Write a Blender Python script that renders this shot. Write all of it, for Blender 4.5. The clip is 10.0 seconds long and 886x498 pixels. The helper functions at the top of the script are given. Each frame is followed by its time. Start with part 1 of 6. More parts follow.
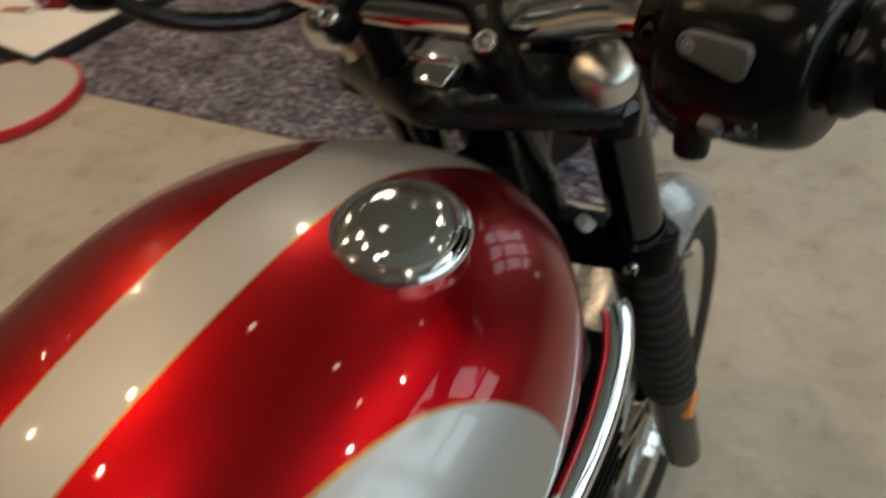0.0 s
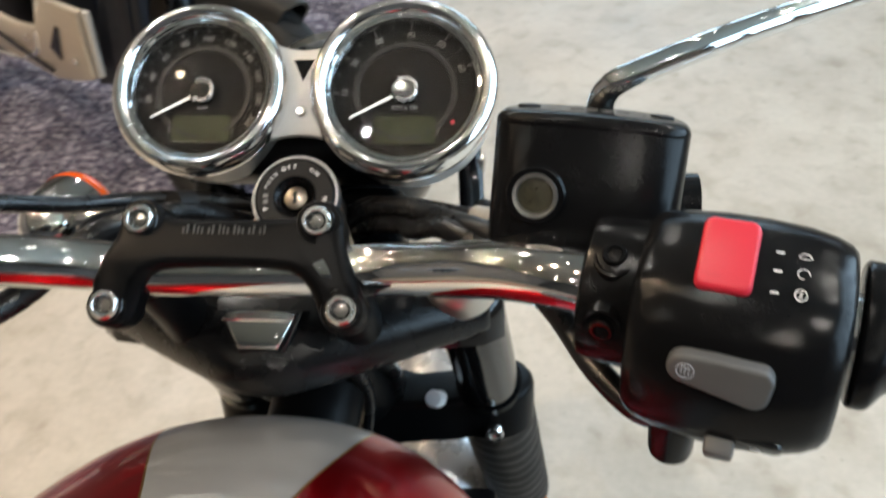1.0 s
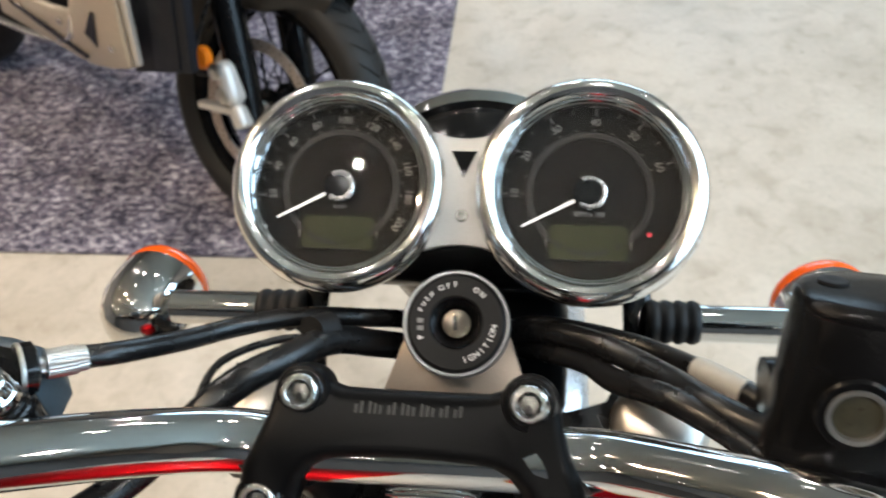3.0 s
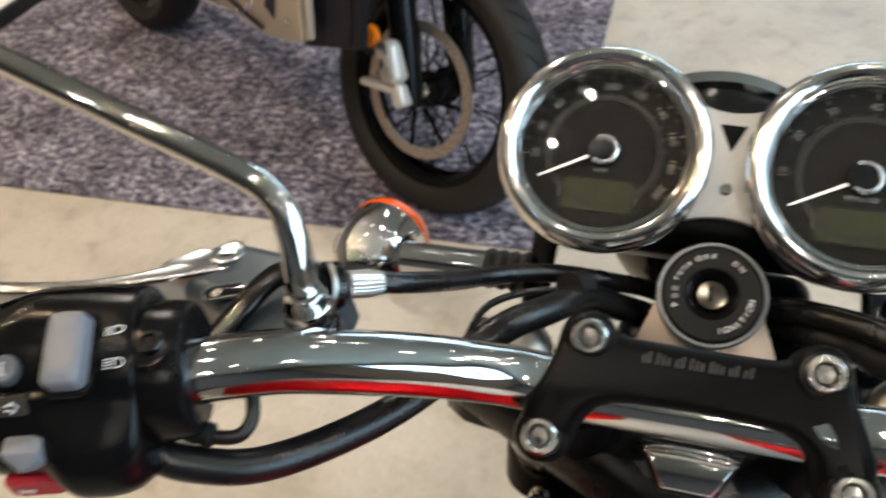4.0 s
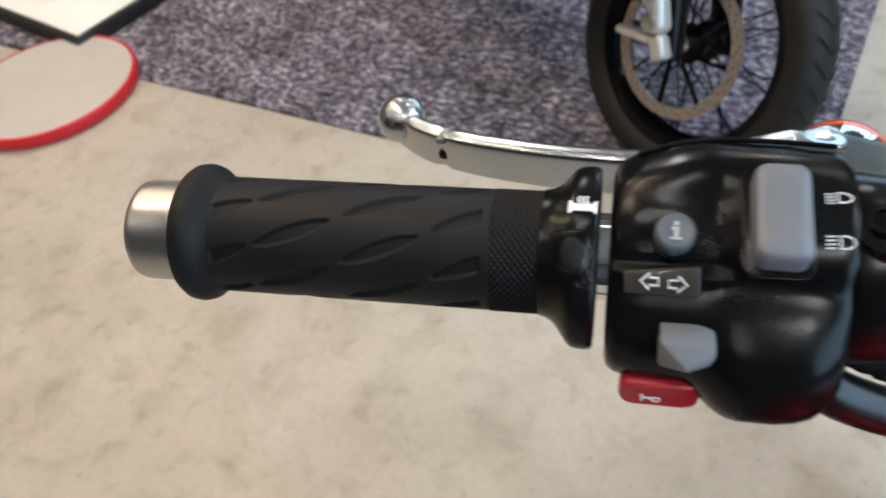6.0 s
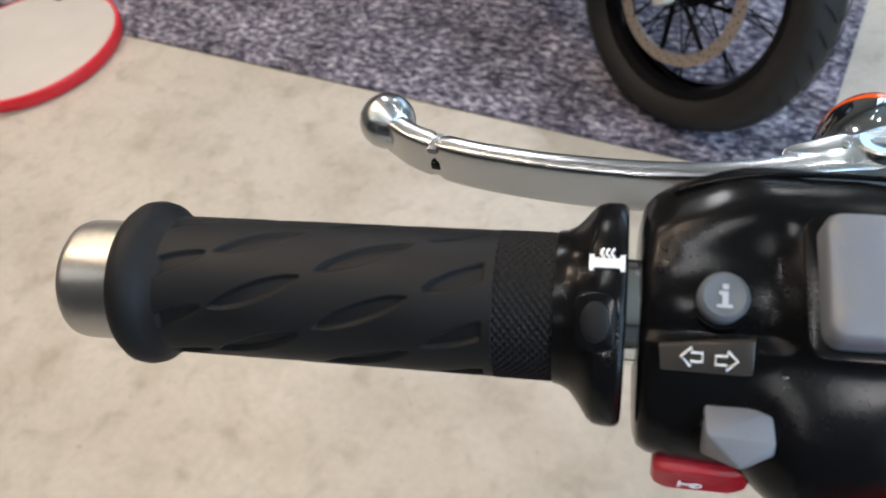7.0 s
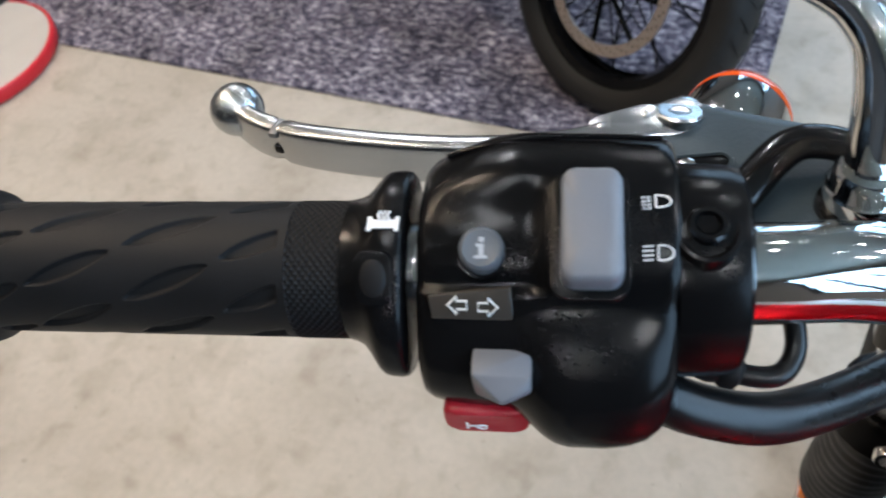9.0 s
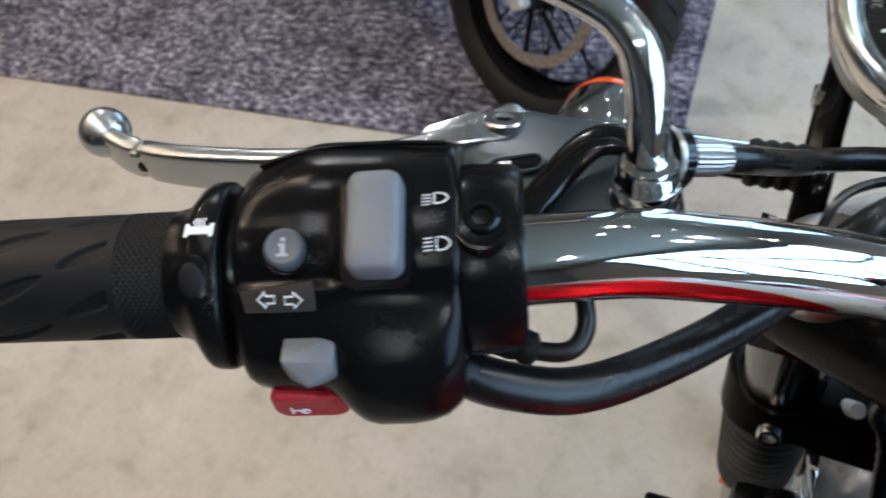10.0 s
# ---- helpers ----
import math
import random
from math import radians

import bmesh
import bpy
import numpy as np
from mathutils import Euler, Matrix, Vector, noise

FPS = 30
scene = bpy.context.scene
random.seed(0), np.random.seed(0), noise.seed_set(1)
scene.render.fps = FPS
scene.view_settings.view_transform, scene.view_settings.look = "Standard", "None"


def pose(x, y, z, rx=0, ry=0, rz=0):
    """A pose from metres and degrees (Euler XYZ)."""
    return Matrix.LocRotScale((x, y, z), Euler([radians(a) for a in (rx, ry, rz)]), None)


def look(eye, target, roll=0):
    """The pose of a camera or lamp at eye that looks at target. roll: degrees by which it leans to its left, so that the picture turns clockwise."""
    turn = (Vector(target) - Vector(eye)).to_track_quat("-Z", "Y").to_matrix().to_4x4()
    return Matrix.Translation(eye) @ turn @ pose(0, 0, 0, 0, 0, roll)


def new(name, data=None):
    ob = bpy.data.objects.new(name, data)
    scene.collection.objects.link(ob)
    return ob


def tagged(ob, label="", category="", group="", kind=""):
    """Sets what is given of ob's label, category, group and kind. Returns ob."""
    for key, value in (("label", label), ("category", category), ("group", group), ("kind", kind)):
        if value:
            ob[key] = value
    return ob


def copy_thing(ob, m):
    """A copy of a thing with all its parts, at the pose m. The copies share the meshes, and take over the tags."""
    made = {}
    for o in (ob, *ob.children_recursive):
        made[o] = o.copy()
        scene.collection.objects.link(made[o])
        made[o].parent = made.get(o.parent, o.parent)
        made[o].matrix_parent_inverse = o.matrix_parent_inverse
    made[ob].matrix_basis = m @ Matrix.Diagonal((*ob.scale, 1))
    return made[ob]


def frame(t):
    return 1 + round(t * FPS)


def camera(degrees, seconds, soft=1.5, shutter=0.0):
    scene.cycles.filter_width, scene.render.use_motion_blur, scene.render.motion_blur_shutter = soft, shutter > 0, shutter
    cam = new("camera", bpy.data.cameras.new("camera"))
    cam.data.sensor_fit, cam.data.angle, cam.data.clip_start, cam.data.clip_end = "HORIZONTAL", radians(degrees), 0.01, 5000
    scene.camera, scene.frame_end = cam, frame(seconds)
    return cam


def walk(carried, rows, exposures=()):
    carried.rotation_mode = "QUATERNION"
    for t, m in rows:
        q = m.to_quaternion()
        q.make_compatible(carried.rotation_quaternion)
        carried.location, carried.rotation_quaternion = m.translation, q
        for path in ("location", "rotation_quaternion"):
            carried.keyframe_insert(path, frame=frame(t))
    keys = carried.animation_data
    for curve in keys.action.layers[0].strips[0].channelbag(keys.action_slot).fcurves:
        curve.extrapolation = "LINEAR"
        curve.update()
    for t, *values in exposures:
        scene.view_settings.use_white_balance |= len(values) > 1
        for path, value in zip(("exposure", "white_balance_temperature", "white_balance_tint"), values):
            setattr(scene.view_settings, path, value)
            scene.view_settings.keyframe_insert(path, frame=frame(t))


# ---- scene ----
cam = camera(57.0, 10.0, soft=1.7, shutter=0.5)
cam.data.dof.use_dof, cam.data.dof.focus_distance, cam.data.dof.aperture_fstop = True, 0.27, 22.0
PATH = [
    (0, (0.26603, -0.40231, 1.26899), (-0.58666, 0.84831, -0.03825), -9.041),
    (0.5, (0.19596, -0.31664, 1.29702), (-0.32294, 1.05958, -0.05826), -8.436),
    (1, (0.14170, -0.26152, 1.31438), (-0.07397, 1.18445, -0.05041), -5.865),
    (1.5, (0.11212, -0.24031, 1.31777), (0.00360, 1.23822, -0.02468), -3.859),
    (2, (0.09113, -0.22156, 1.32345), (-0.03146, 1.23431, -0.04236), -4.246),
    (2.2, (0.08221, -0.20498, 1.32847), (-0.06007, 1.22983, -0.05756), -4.594),
    (3.3, (0.02782, -0.14513, 1.32259), (-0.26904, 1.22371, -0.10505), -6.233),
    (3.5, (0.01361, -0.15598, 1.32300), (-0.33347, 1.20731, -0.09861), -6.531),
    (4, (-0.02329, -0.18464, 1.32431), (-0.51967, 1.14226, -0.08740), -7.565),
    (4.5, (-0.05329, -0.20380, 1.32039), (-0.67342, 1.05894, -0.10119), -8.874),
    (5, (-0.08356, -0.21108, 1.31160), (-0.79976, 0.99031, -0.11798), -10.172),
    (5.5, (-0.13863, -0.22389, 1.28777), (-0.93850, 0.97574, -0.09826), -9.373),
    (5.7, (-0.16694, -0.22398, 1.27700), (-0.98780, 0.95293, -0.11623), -9.664),
    (6.8, (-0.22032, -0.17543, 1.25398), (-1.00641, 0.87161, -0.25790), -12.793),
    (7, (-0.21965, -0.17384, 1.25387), (-0.99839, 0.87264, -0.26219), -12.705),
    (7.5, (-0.21117, -0.17476, 1.25548), (-0.97663, 0.87269, -0.26666), -12.290),
    (8, (-0.20240, -0.17504, 1.25534), (-0.94894, 0.87521, -0.27425), -11.504),
    (8.5, (-0.19112, -0.17309, 1.25653), (-0.91893, 0.88914, -0.27381), -11.672),
    (9, (-0.17507, -0.17075, 1.25445), (-0.87352, 0.91289, -0.27457), -12.235),
    (9.5, (-0.15573, -0.17059, 1.25618), (-0.82237, 0.93699, -0.26988), -12.114),
    (10, (-0.13066, -0.17136, 1.26249), (-0.75332, 0.97101, -0.25648), -11.743),
]
EXPOSURES = [(0, -1.32, 7800, 10), (0.5, -0.55, 6930, 10), (1.0, -0.15, 6450, 10), (2.0, 0.03, 6350, 10), (3.5, -0.16, 6450, 10), (4.0, -0.31, 6700, 10), (5.5, -0.41, 6240, 10), (7.0, -0.24, 5840, 10), (8.0, -0.23, 5760, 10), (9.0, -0.33, 5690, 10), (10, -0.52, 5750, 10)]
walk(cam, [(t, look(eye, target, roll)) for t, eye, target, roll in PATH], EXPOSURES)

# ---- world, windows and ceiling lamps ----
world = bpy.data.worlds.new("world")
scene.world = world
world.use_nodes = True
wn = world.node_tree.nodes
sky = wn.new("ShaderNodeTexSky")
sky.sky_type, sky.sun_disc = "NISHITA", False
sky.sun_elevation, sky.sun_rotation = radians(35), radians(200)
world.node_tree.links.new(sky.outputs[0], wn["Background"].inputs[0])
wn["Background"].inputs[1].default_value = 0.1


def area_lamp(name, where, aim, power, color, sx, sy=0.0):
    lamp = bpy.data.lights.new(name, "AREA")
    lamp.energy, lamp.color, lamp.size = power, color, sx
    lamp.shape = "RECTANGLE" if sy else "DISK"
    lamp.size_y = sy or sx
    ob = new(name, lamp)
    ob.matrix_world = look(where, aim)
    return ob


WARM = (1.0, 0.75, 0.50)
WHITE = (1.0, 0.93, 0.84)
COOL = (0.58, 0.81, 1.0)
SPOTS = [(-2.5, -0.2, WARM, 37), (-1.5, 0.25, WARM, 36), (-1.05, -0.3, WARM, 7), (-0.45, -0.68, WHITE, 9), (-0.25, -0.38, WHITE, 8), (2.0, 1.4, WHITE, 25), (2.0, 0.66, WHITE, 21), (-1.9, 2.6, WHITE, 74), (-0.3, 3.6, WHITE, 26), (1.4, -1.4, WHITE, 34), (2.6, 2.6, WHITE, 7), (-3.4, 1.4, WARM, 50), (0.4, 1.9, WHITE, 8), (-4.6, -1.1, WARM, 12), (-4.4, 0.7, WARM, 12), (-5.2, 2.6, WARM, 14), (-3.6, -2.4, WARM, 10), (-2.2, -1.9, WHITE, 8), (-3.3, 3.6, WHITE, 16), (1.7, 4.4, WHITE, 8), (0.4, -2.6, WHITE, 24)]
CEIL = 3.4
for sx_, sy_, col_, pw_ in SPOTS:
    area_lamp("spot_lamp", (sx_, sy_, CEIL - 0.13), (sx_, sy_, 0), 0.8 * pw_, col_, 0.05)
area_lamp("window_light", (0.9, 6.93, 2.08), (0.9, 0.0, 1.60), 120, COOL, 4.2, 1.96)
area_lamp("window_light", (2.93, -0.05, 2.08), (0.0, -0.05, 1.60), 260, COOL, 4.4, 1.96)


# ---- mesh helpers ----
def join_angle(me, angle=38):
    for p in me.polygons:
        p.use_smooth = True
    me.set_sharp_from_angle(angle=radians(angle))


def root_of(ob):
    while ob.parent:
        ob = ob.parent
    return ob


def part(name, bm, material, parent=None, label="", angle=38):
    """Links a bmesh given in world places as one mesh under parent."""
    bmesh.ops.recalc_face_normals(bm, faces=bm.faces)
    if parent:
        bm.transform(root_of(parent).matrix_world.inverted())
    me = bpy.data.meshes.new(name)
    bm.to_mesh(me)
    bm.free()
    me.materials.append(material)
    join_angle(me, angle)
    ob = new(name, me)
    ob.parent = parent
    if label:
        tagged(ob, label)
    return ob


def thing(name, label, category, at=(0, 0, 0), group="", kind=""):
    ob = new(name)
    ob.empty_display_size = 0.05
    ob.location = at
    bpy.context.view_layer.update()
    return tagged(ob, label, category, group, kind)


def frame_at(origin, right, up):
    """A pose whose x runs to the right and whose y runs upwards."""
    x = Vector(right).normalized()
    z = x.cross(Vector(up)).normalized()
    y = z.cross(x)
    return Matrix(((x.x, y.x, z.x, origin[0]), (x.y, y.y, z.y, origin[1]), (x.z, y.z, z.z, origin[2]), (0, 0, 0, 1)))


def along(p, q):
    """A pose at p whose z runs to q."""
    d = Vector(q) - Vector(p)
    return Matrix.Translation(p) @ d.to_track_quat("Z", "Y").to_matrix().to_4x4()


I4 = Matrix.Identity(4)


def rings_into(bm, rings, caps=True, closed=False):
    vs = [[bm.verts.new(p) for p in ring] for ring in rings]
    n = len(vs[0])
    pairs = list(zip(vs, vs[1:])) + ([(vs[-1], vs[0])] if closed else [])
    for a, b in pairs:
        for k in range(n):
            bm.faces.new((a[k], a[(k + 1) % n], b[(k + 1) % n], b[k]))
    if caps and not closed:
        bm.faces.new(list(reversed(vs[0])))
        bm.faces.new(vs[-1])
    return bm


def lathe(profile, m=I4, seg=48, bm=None, caps=True):
    """Turns (radius, height) round the pose's z."""
    bm = bm or bmesh.new()
    rings = [[m @ Vector((max(r, 1e-5) * math.cos(2 * math.pi * k / seg), max(r, 1e-5) * math.sin(2 * math.pi * k / seg), h)) for k in range(seg)] for r, h in profile]
    return rings_into(bm, rings, caps)


def box(size, m=I4, bev=0.0, seg=2, bm=None):
    """A box centred on the pose, with rounded edges."""
    bm = bm or bmesh.new()
    made = bmesh.ops.create_cube(bm, size=1.0)["verts"]
    for v in made:
        v.co = Vector((v.co.x * size[0], v.co.y * size[1], v.co.z * size[2]))
    if bev:
        edges = list({e for v in made for e in v.link_edges})
        out = bmesh.ops.bevel(bm, geom=edges, offset=bev, segments=seg, affect="EDGES", profile=0.5)
        made = list({v for f in out["faces"] for v in f.verts} | {v for v in made if v.is_valid})
    for v in made:
        v.co = m @ v.co
    return bm


def prism(poly, h, m=I4, bev=0.0, seg=2, bm=None, taper=1.0):
    """A flat outline (x, y) raised by h along the pose's z, with its upper rim rounded."""
    bm = bm or bmesh.new()
    c = Vector((sum(p[0] for p in poly) / len(poly), sum(p[1] for p in poly) / len(poly)))
    steps = [(0.0, 0.0)]
    if bev:
        steps += [(h - bev + bev * math.sin(a), bev * (1 - math.cos(a))) for a in [math.pi / 2 * k / seg for k in range(seg + 1)]]
    else:
        steps += [(h, 0.0)]
    rings = []
    n = len(poly)
    for z, inset in steps:
        ring = []
        for k in range(n):
            a, b, d = Vector(poly[k - 1]), Vector(poly[k]), Vector(poly[(k + 1) % n])
            e1, e2 = (b - a).normalized(), (d - b).normalized()
            nrm = Vector((-(e1.y + e2.y), e1.x + e2.x))
            nrm = nrm.normalized() if nrm.length > 1e-6 else Vector((-e1.y, e1.x))
            q = b + nrm * inset
            q = c + (q - c) * (1 + (taper - 1) * z / h)
            ring.append(m @ Vector((q.x, q.y, z)))
        rings.append(ring)
    return rings_into(bm, rings)


def smooth_path(pts, n=8):
    """Points on a curve through the given ones."""
    p = [Vector(q) for q in pts]
    p = [2 * p[0] - p[1]] + p + [2 * p[-1] - p[-2]]
    out = []
    for a, b, c, d in zip(p, p[1:], p[2:], p[3:]):
        for k in range(n):
            t = k / n
            out.append(0.5 * (2 * b + (c - a) * t + (2 * a - 5 * b + 4 * c - d) * t * t + (3 * b - a - 3 * c + d) * t**3))
    return out + [p[-2]]


def tube(pts, r, seg=14, bm=None, flat=1.0, closed=False):
    """A round bar along points; r may be a list."""
    bm = bm or bmesh.new()
    pts = [Vector(p) for p in pts]
    n = len(pts)
    side = None
    rings = []
    for k, p in enumerate(pts):
        t = (pts[(k + 1) % n] - pts[k - 1]) if closed else (pts[min(k + 1, n - 1)] - pts[max(k - 1, 0)])
        t.normalize()
        if side is None:
            side = t.cross(Vector((0, 0, 1)) if abs(t.z) < 0.95 else Vector((1, 0, 0)))
        side = (side - t * side.dot(t)).normalized()
        other = t.cross(side)
        rr = r[k] if hasattr(r, "__len__") else r
        rings.append([p + rr * (math.cos(a) * side + flat * math.sin(a) * other) for a in [2 * math.pi * j / seg for j in range(seg)]])
    return rings_into(bm, rings, True, closed)


def ball(radii, m=I4, seg=24, bm=None):
    bm = bm or bmesh.new()
    prof = [(math.sin(math.pi * k / (seg // 2)), -math.cos(math.pi * k / (seg // 2))) for k in range(seg // 2 + 1)]
    return lathe(prof, m @ Matrix.Diagonal((*radii, 1)), seg, bm)


def rounded(w, h, r, n=5, cx=0.0, cy=0.0):
    """The outline of a rectangle with round corners, counter-clockwise."""
    out = []
    for qx, qy, a0 in ((1, 1, 0), (-1, 1, 90), (-1, -1, 180), (1, -1, 270)):
        for k in range(n + 1):
            a = radians(a0 + 90 * k / n)
            out.append((cx + qx * (w / 2 - r) + r * math.cos(a), cy + qy * (h / 2 - r) + r * math.sin(a)))
    return out


def arc(cx, cy, r, a0, a1, n=7):
    return [(cx + r * math.cos(radians(a0 + (a1 - a0) * k / n)), cy + r * math.sin(radians(a0 + (a1 - a0) * k / n))) for k in range(n + 1)]


def writing(name, body, size, m, material, parent, label="", bold=0.0):
    """Raised letters from the built-in font, centred on the pose."""
    cu = bpy.data.curves.new(name, "FONT")
    cu.body, cu.size, cu.align_x, cu.align_y, cu.extrude, cu.offset = body, size, "CENTER", "CENTER", 0.00008, bold
    cu.resolution_u = 3
    ob = new(name, cu)
    bpy.context.view_layer.update()
    me = bpy.data.meshes.new_from_object(ob.evaluated_get(bpy.context.evaluated_depsgraph_get()))
    bpy.data.objects.remove(ob)
    bpy.data.curves.remove(cu)
    bm = bmesh.new()
    bm.from_mesh(me)
    bpy.data.meshes.remove(me)
    bm.transform(m)
    return part(name, bm, material, parent, label)


# ---- materials ----
def mat(name, base, rough=0.5, metal=0.0, var=0.12, scale=30.0, bump=0.0, bscale=300.0, coat=0.0, rvar=0.08, spec=0.5):
    """A surface whose colour and gloss vary at two sizes, with fine relief."""
    m = bpy.data.materials.new(name)
    m.use_nodes = True
    t = m.node_tree
    n, link = t.nodes, t.links.new
    b = n["Principled BSDF"]
    co = n.new("ShaderNodeTexCoord")
    big, fine = n.new("ShaderNodeTexNoise"), n.new("ShaderNodeTexNoise")
    big.inputs["Scale"].default_value, big.inputs["Detail"].default_value = scale, 5
    fine.inputs["Scale"].default_value, fine.inputs["Detail"].default_value = bscale, 4
    link(co.outputs["Object"], big.inputs["Vector"])
    link(co.outputs["Object"], fine.inputs["Vector"])
    both = n.new("ShaderNodeMath")
    both.operation = "MULTIPLY_ADD"
    both.inputs[1].default_value, both.inputs[2].default_value = 0.5, 0.0
    link(fine.outputs["Fac"], both.inputs[0])
    half = n.new("ShaderNodeMath")
    half.operation = "MULTIPLY_ADD"
    half.inputs[1].default_value = 0.5
    link(big.outputs["Fac"], half.inputs[0])
    link(both.outputs[0], half.inputs[2])
    ramp = n.new("ShaderNodeValToRGB")
    ramp.color_ramp.elements[0].position, ramp.color_ramp.elements[1].position = 0.3, 0.7
    ramp.color_ramp.elements[0].color = (*[c * (1 - var) for c in base], 1)
    ramp.color_ramp.elements[1].color = (*[min(1, c * (1 + var)) for c in base], 1)
    link(half.outputs[0], ramp.inputs[0])
    link(ramp.outputs[0], b.inputs["Base Color"])
    rr = n.new("ShaderNodeMapRange")
    rr.inputs["From Min"].default_value, rr.inputs["From Max"].default_value = 0.3, 0.7
    rr.inputs["To Min"].default_value, rr.inputs["To Max"].default_value = max(0.0, rough - rvar / 2), rough + rvar / 2
    link(big.outputs["Fac"], rr.inputs["Value"])
    link(rr.outputs[0], b.inputs["Roughness"])
    b.inputs["Metallic"].default_value = metal
    b.inputs["Specular IOR Level"].default_value = spec
    b.inputs["Coat Weight"].default_value = coat
    b.inputs["Coat Roughness"].default_value = 0.03
    if bump:
        bp = n.new("ShaderNodeBump")
        bp.inputs["Strength"].default_value, bp.inputs["Distance"].default_value = bump, 0.001
        link(fine.outputs["Fac"], bp.inputs["Height"])
        link(bp.outputs[0], b.inputs["Normal"])
    return m


def glowing(name, color, strength):
    m = bpy.data.materials.new(name)
    m.use_nodes = True
    b = m.node_tree.nodes["Principled BSDF"]
    b.inputs["Base Color"].default_value = (*color, 1)
    b.inputs["Emission Color"].default_value, b.inputs["Emission Strength"].default_value = (*color, 1), strength
    return m


def glass(name, color=(1, 1, 1), rough=0.0, ior=1.45):
    m = bpy.data.materials.new(name)
    m.use_nodes = True
    b = m.node_tree.nodes["Principled BSDF"]
    b.inputs["Base Color"].default_value = (*color, 1)
    b.inputs["Transmission Weight"].default_value, b.inputs["Roughness"].default_value, b.inputs["IOR"].default_value = 1.0, rough, ior
    return m


CHROME = mat("chrome", (0.78, 0.79, 0.79), 0.05, 1.0, 0.03, 60, 0.02, 500, rvar=0.03)
BEZEL = mat("bezel_chrome", (0.90, 0.89, 0.87), 0.13, 1.0, 0.03, 60, 0.02, 500, rvar=0.03)
STEEL = mat("bolt_steel", (0.66, 0.645, 0.62), 0.16, 1.0, 0.1, 200, 0.05, 900)
# darker copy of the bolt steel; the recess's shade is put into its colour
SOCKET = mat("shaded_socket_steel", (0.26, 0.255, 0.24), 0.20, 1.0, 0.2, 300, 0.1, 900)
DARKSTEEL = mat("dull_steel", (0.20, 0.21, 0.22), 0.35, 0.8, 0.1, 200, 0.05, 900)
# taupe base colour imitates a warm lamp's sheen on the housing's bevel
PANEL = mat("sheen_tinted_plastic", (0.048, 0.041, 0.034), 0.22, 0.0, 0.08, 90, 0.03, 1500)
DIALPRINT = mat("faded_dial_print", (0.16, 0.153, 0.142), 0.5, 0.0, 0.1, 200, spec=0.1)
POLISHED = mat("polished_alloy", (0.62, 0.635, 0.65), 0.27, 1.0, 0.06, 80, 0.04, 900, rvar=0.06)
BRUSHED = mat("brushed_alloy", (0.48, 0.47, 0.45), 0.34, 1.0, 0.08, 120, 0.06, 900)
FORKCAP = mat("satin_cap_alloy", (0.62, 0.59, 0.54), 0.36, 1.0, 0.06, 80, 0.05, 900)
SLEEVE = mat("pale_sleeve_plastic", (0.34, 0.33, 0.30), 0.35, 0.0, 0.1, 200)
BARREL = mat("worn_barrel_steel", (0.21, 0.18, 0.15), 0.19, 1.0, 0.1, 200, 0.05, 900)
LEVERALLOY = mat("polished_lever_alloy", (0.50, 0.515, 0.53), 0.24, 1.0, 0.06, 80, 0.04, 900, rvar=0.06)
TAUPE = mat("taupe_plated_steel", (0.30, 0.25, 0.21), 0.40, 0.6, 0.08, 80, 0.03, 900)
SATIN = mat("satin_silver_paint", (0.44, 0.44, 0.43), 0.45, 0.45, 0.06, 60, 0.03, 900)
CAST = mat("slate_cast_alloy", (0.042, 0.060, 0.074), 0.34, 0.15, 0.1, 70, 0.08, 700, spec=0.4)
BLACK = mat("black_satin_plastic", (0.0040, 0.0040, 0.0044), 0.21, 0.0, 0.3, 50, 0.05, 1400, rvar=0.08, spec=0.17)
YOKEPAINT = mat("black_yoke_paint", (0.004, 0.004, 0.0044), 0.27, 0.0, 0.3, 50, 0.06, 1500, spec=0.30)
CASTBLACK = mat("black_powder_coat", (0.0032, 0.0032, 0.0035), 0.33, 0.0, 0.3, 50, 0.08, 1500, spec=0.085)
GLOSSBLACK = mat("gloss_black", (0.004, 0.004, 0.0045), 0.12, 0.0, 0.3, 40, 0.0, spec=0.4)
RUBBER = mat("black_rubber", (0.0075, 0.0075, 0.0080), 0.54, 0.0, 0.3, 40, 0.08, 1800, rvar=0.15, spec=0.22)
HOSE = mat("black_hose", (0.006, 0.006, 0.0065), 0.28, 0.0, 0.25, 60, 0.05, 900, spec=0.4)
GREY = mat("grey_button_plastic", (0.155, 0.165, 0.19), 0.42, 0.0, 0.06, 90, 0.10, 2500)
DARKGREY = mat("dark_grey_button_plastic", (0.075, 0.075, 0.075), 0.45, 0.0, 0.06, 90, 0.10, 2500)
INFO = mat("slate_button_plastic", (0.10, 0.115, 0.135), 0.42, 0.0, 0.06, 90, 0.10, 2500)
REDSW = mat("red_switch_plastic", (0.62, 0.022, 0.045), 0.40, 0.0, 0.06, 90, 0.06, 2500)
REDHORN = mat("dark_red_button_plastic", (0.40, 0.008, 0.022), 0.36, 0.0, 0.08, 90, 0.06, 2500)
INK = mat("white_print", (0.80, 0.80, 0.80), 0.5, 0.0, 0.04, 200)
DIMINK = mat("pale_grey_print", (0.42, 0.45, 0.50), 0.5, 0.0, 0.04, 200)
INKGREY = mat("grey_print", (0.16, 0.16, 0.16), 0.5, 0.0, 0.04, 200)
DIAL = mat("dial_black", (0.007, 0.0058, 0.005), 0.6, 0.0, 0.15, 100, 0.05, 2000, spec=0.06)
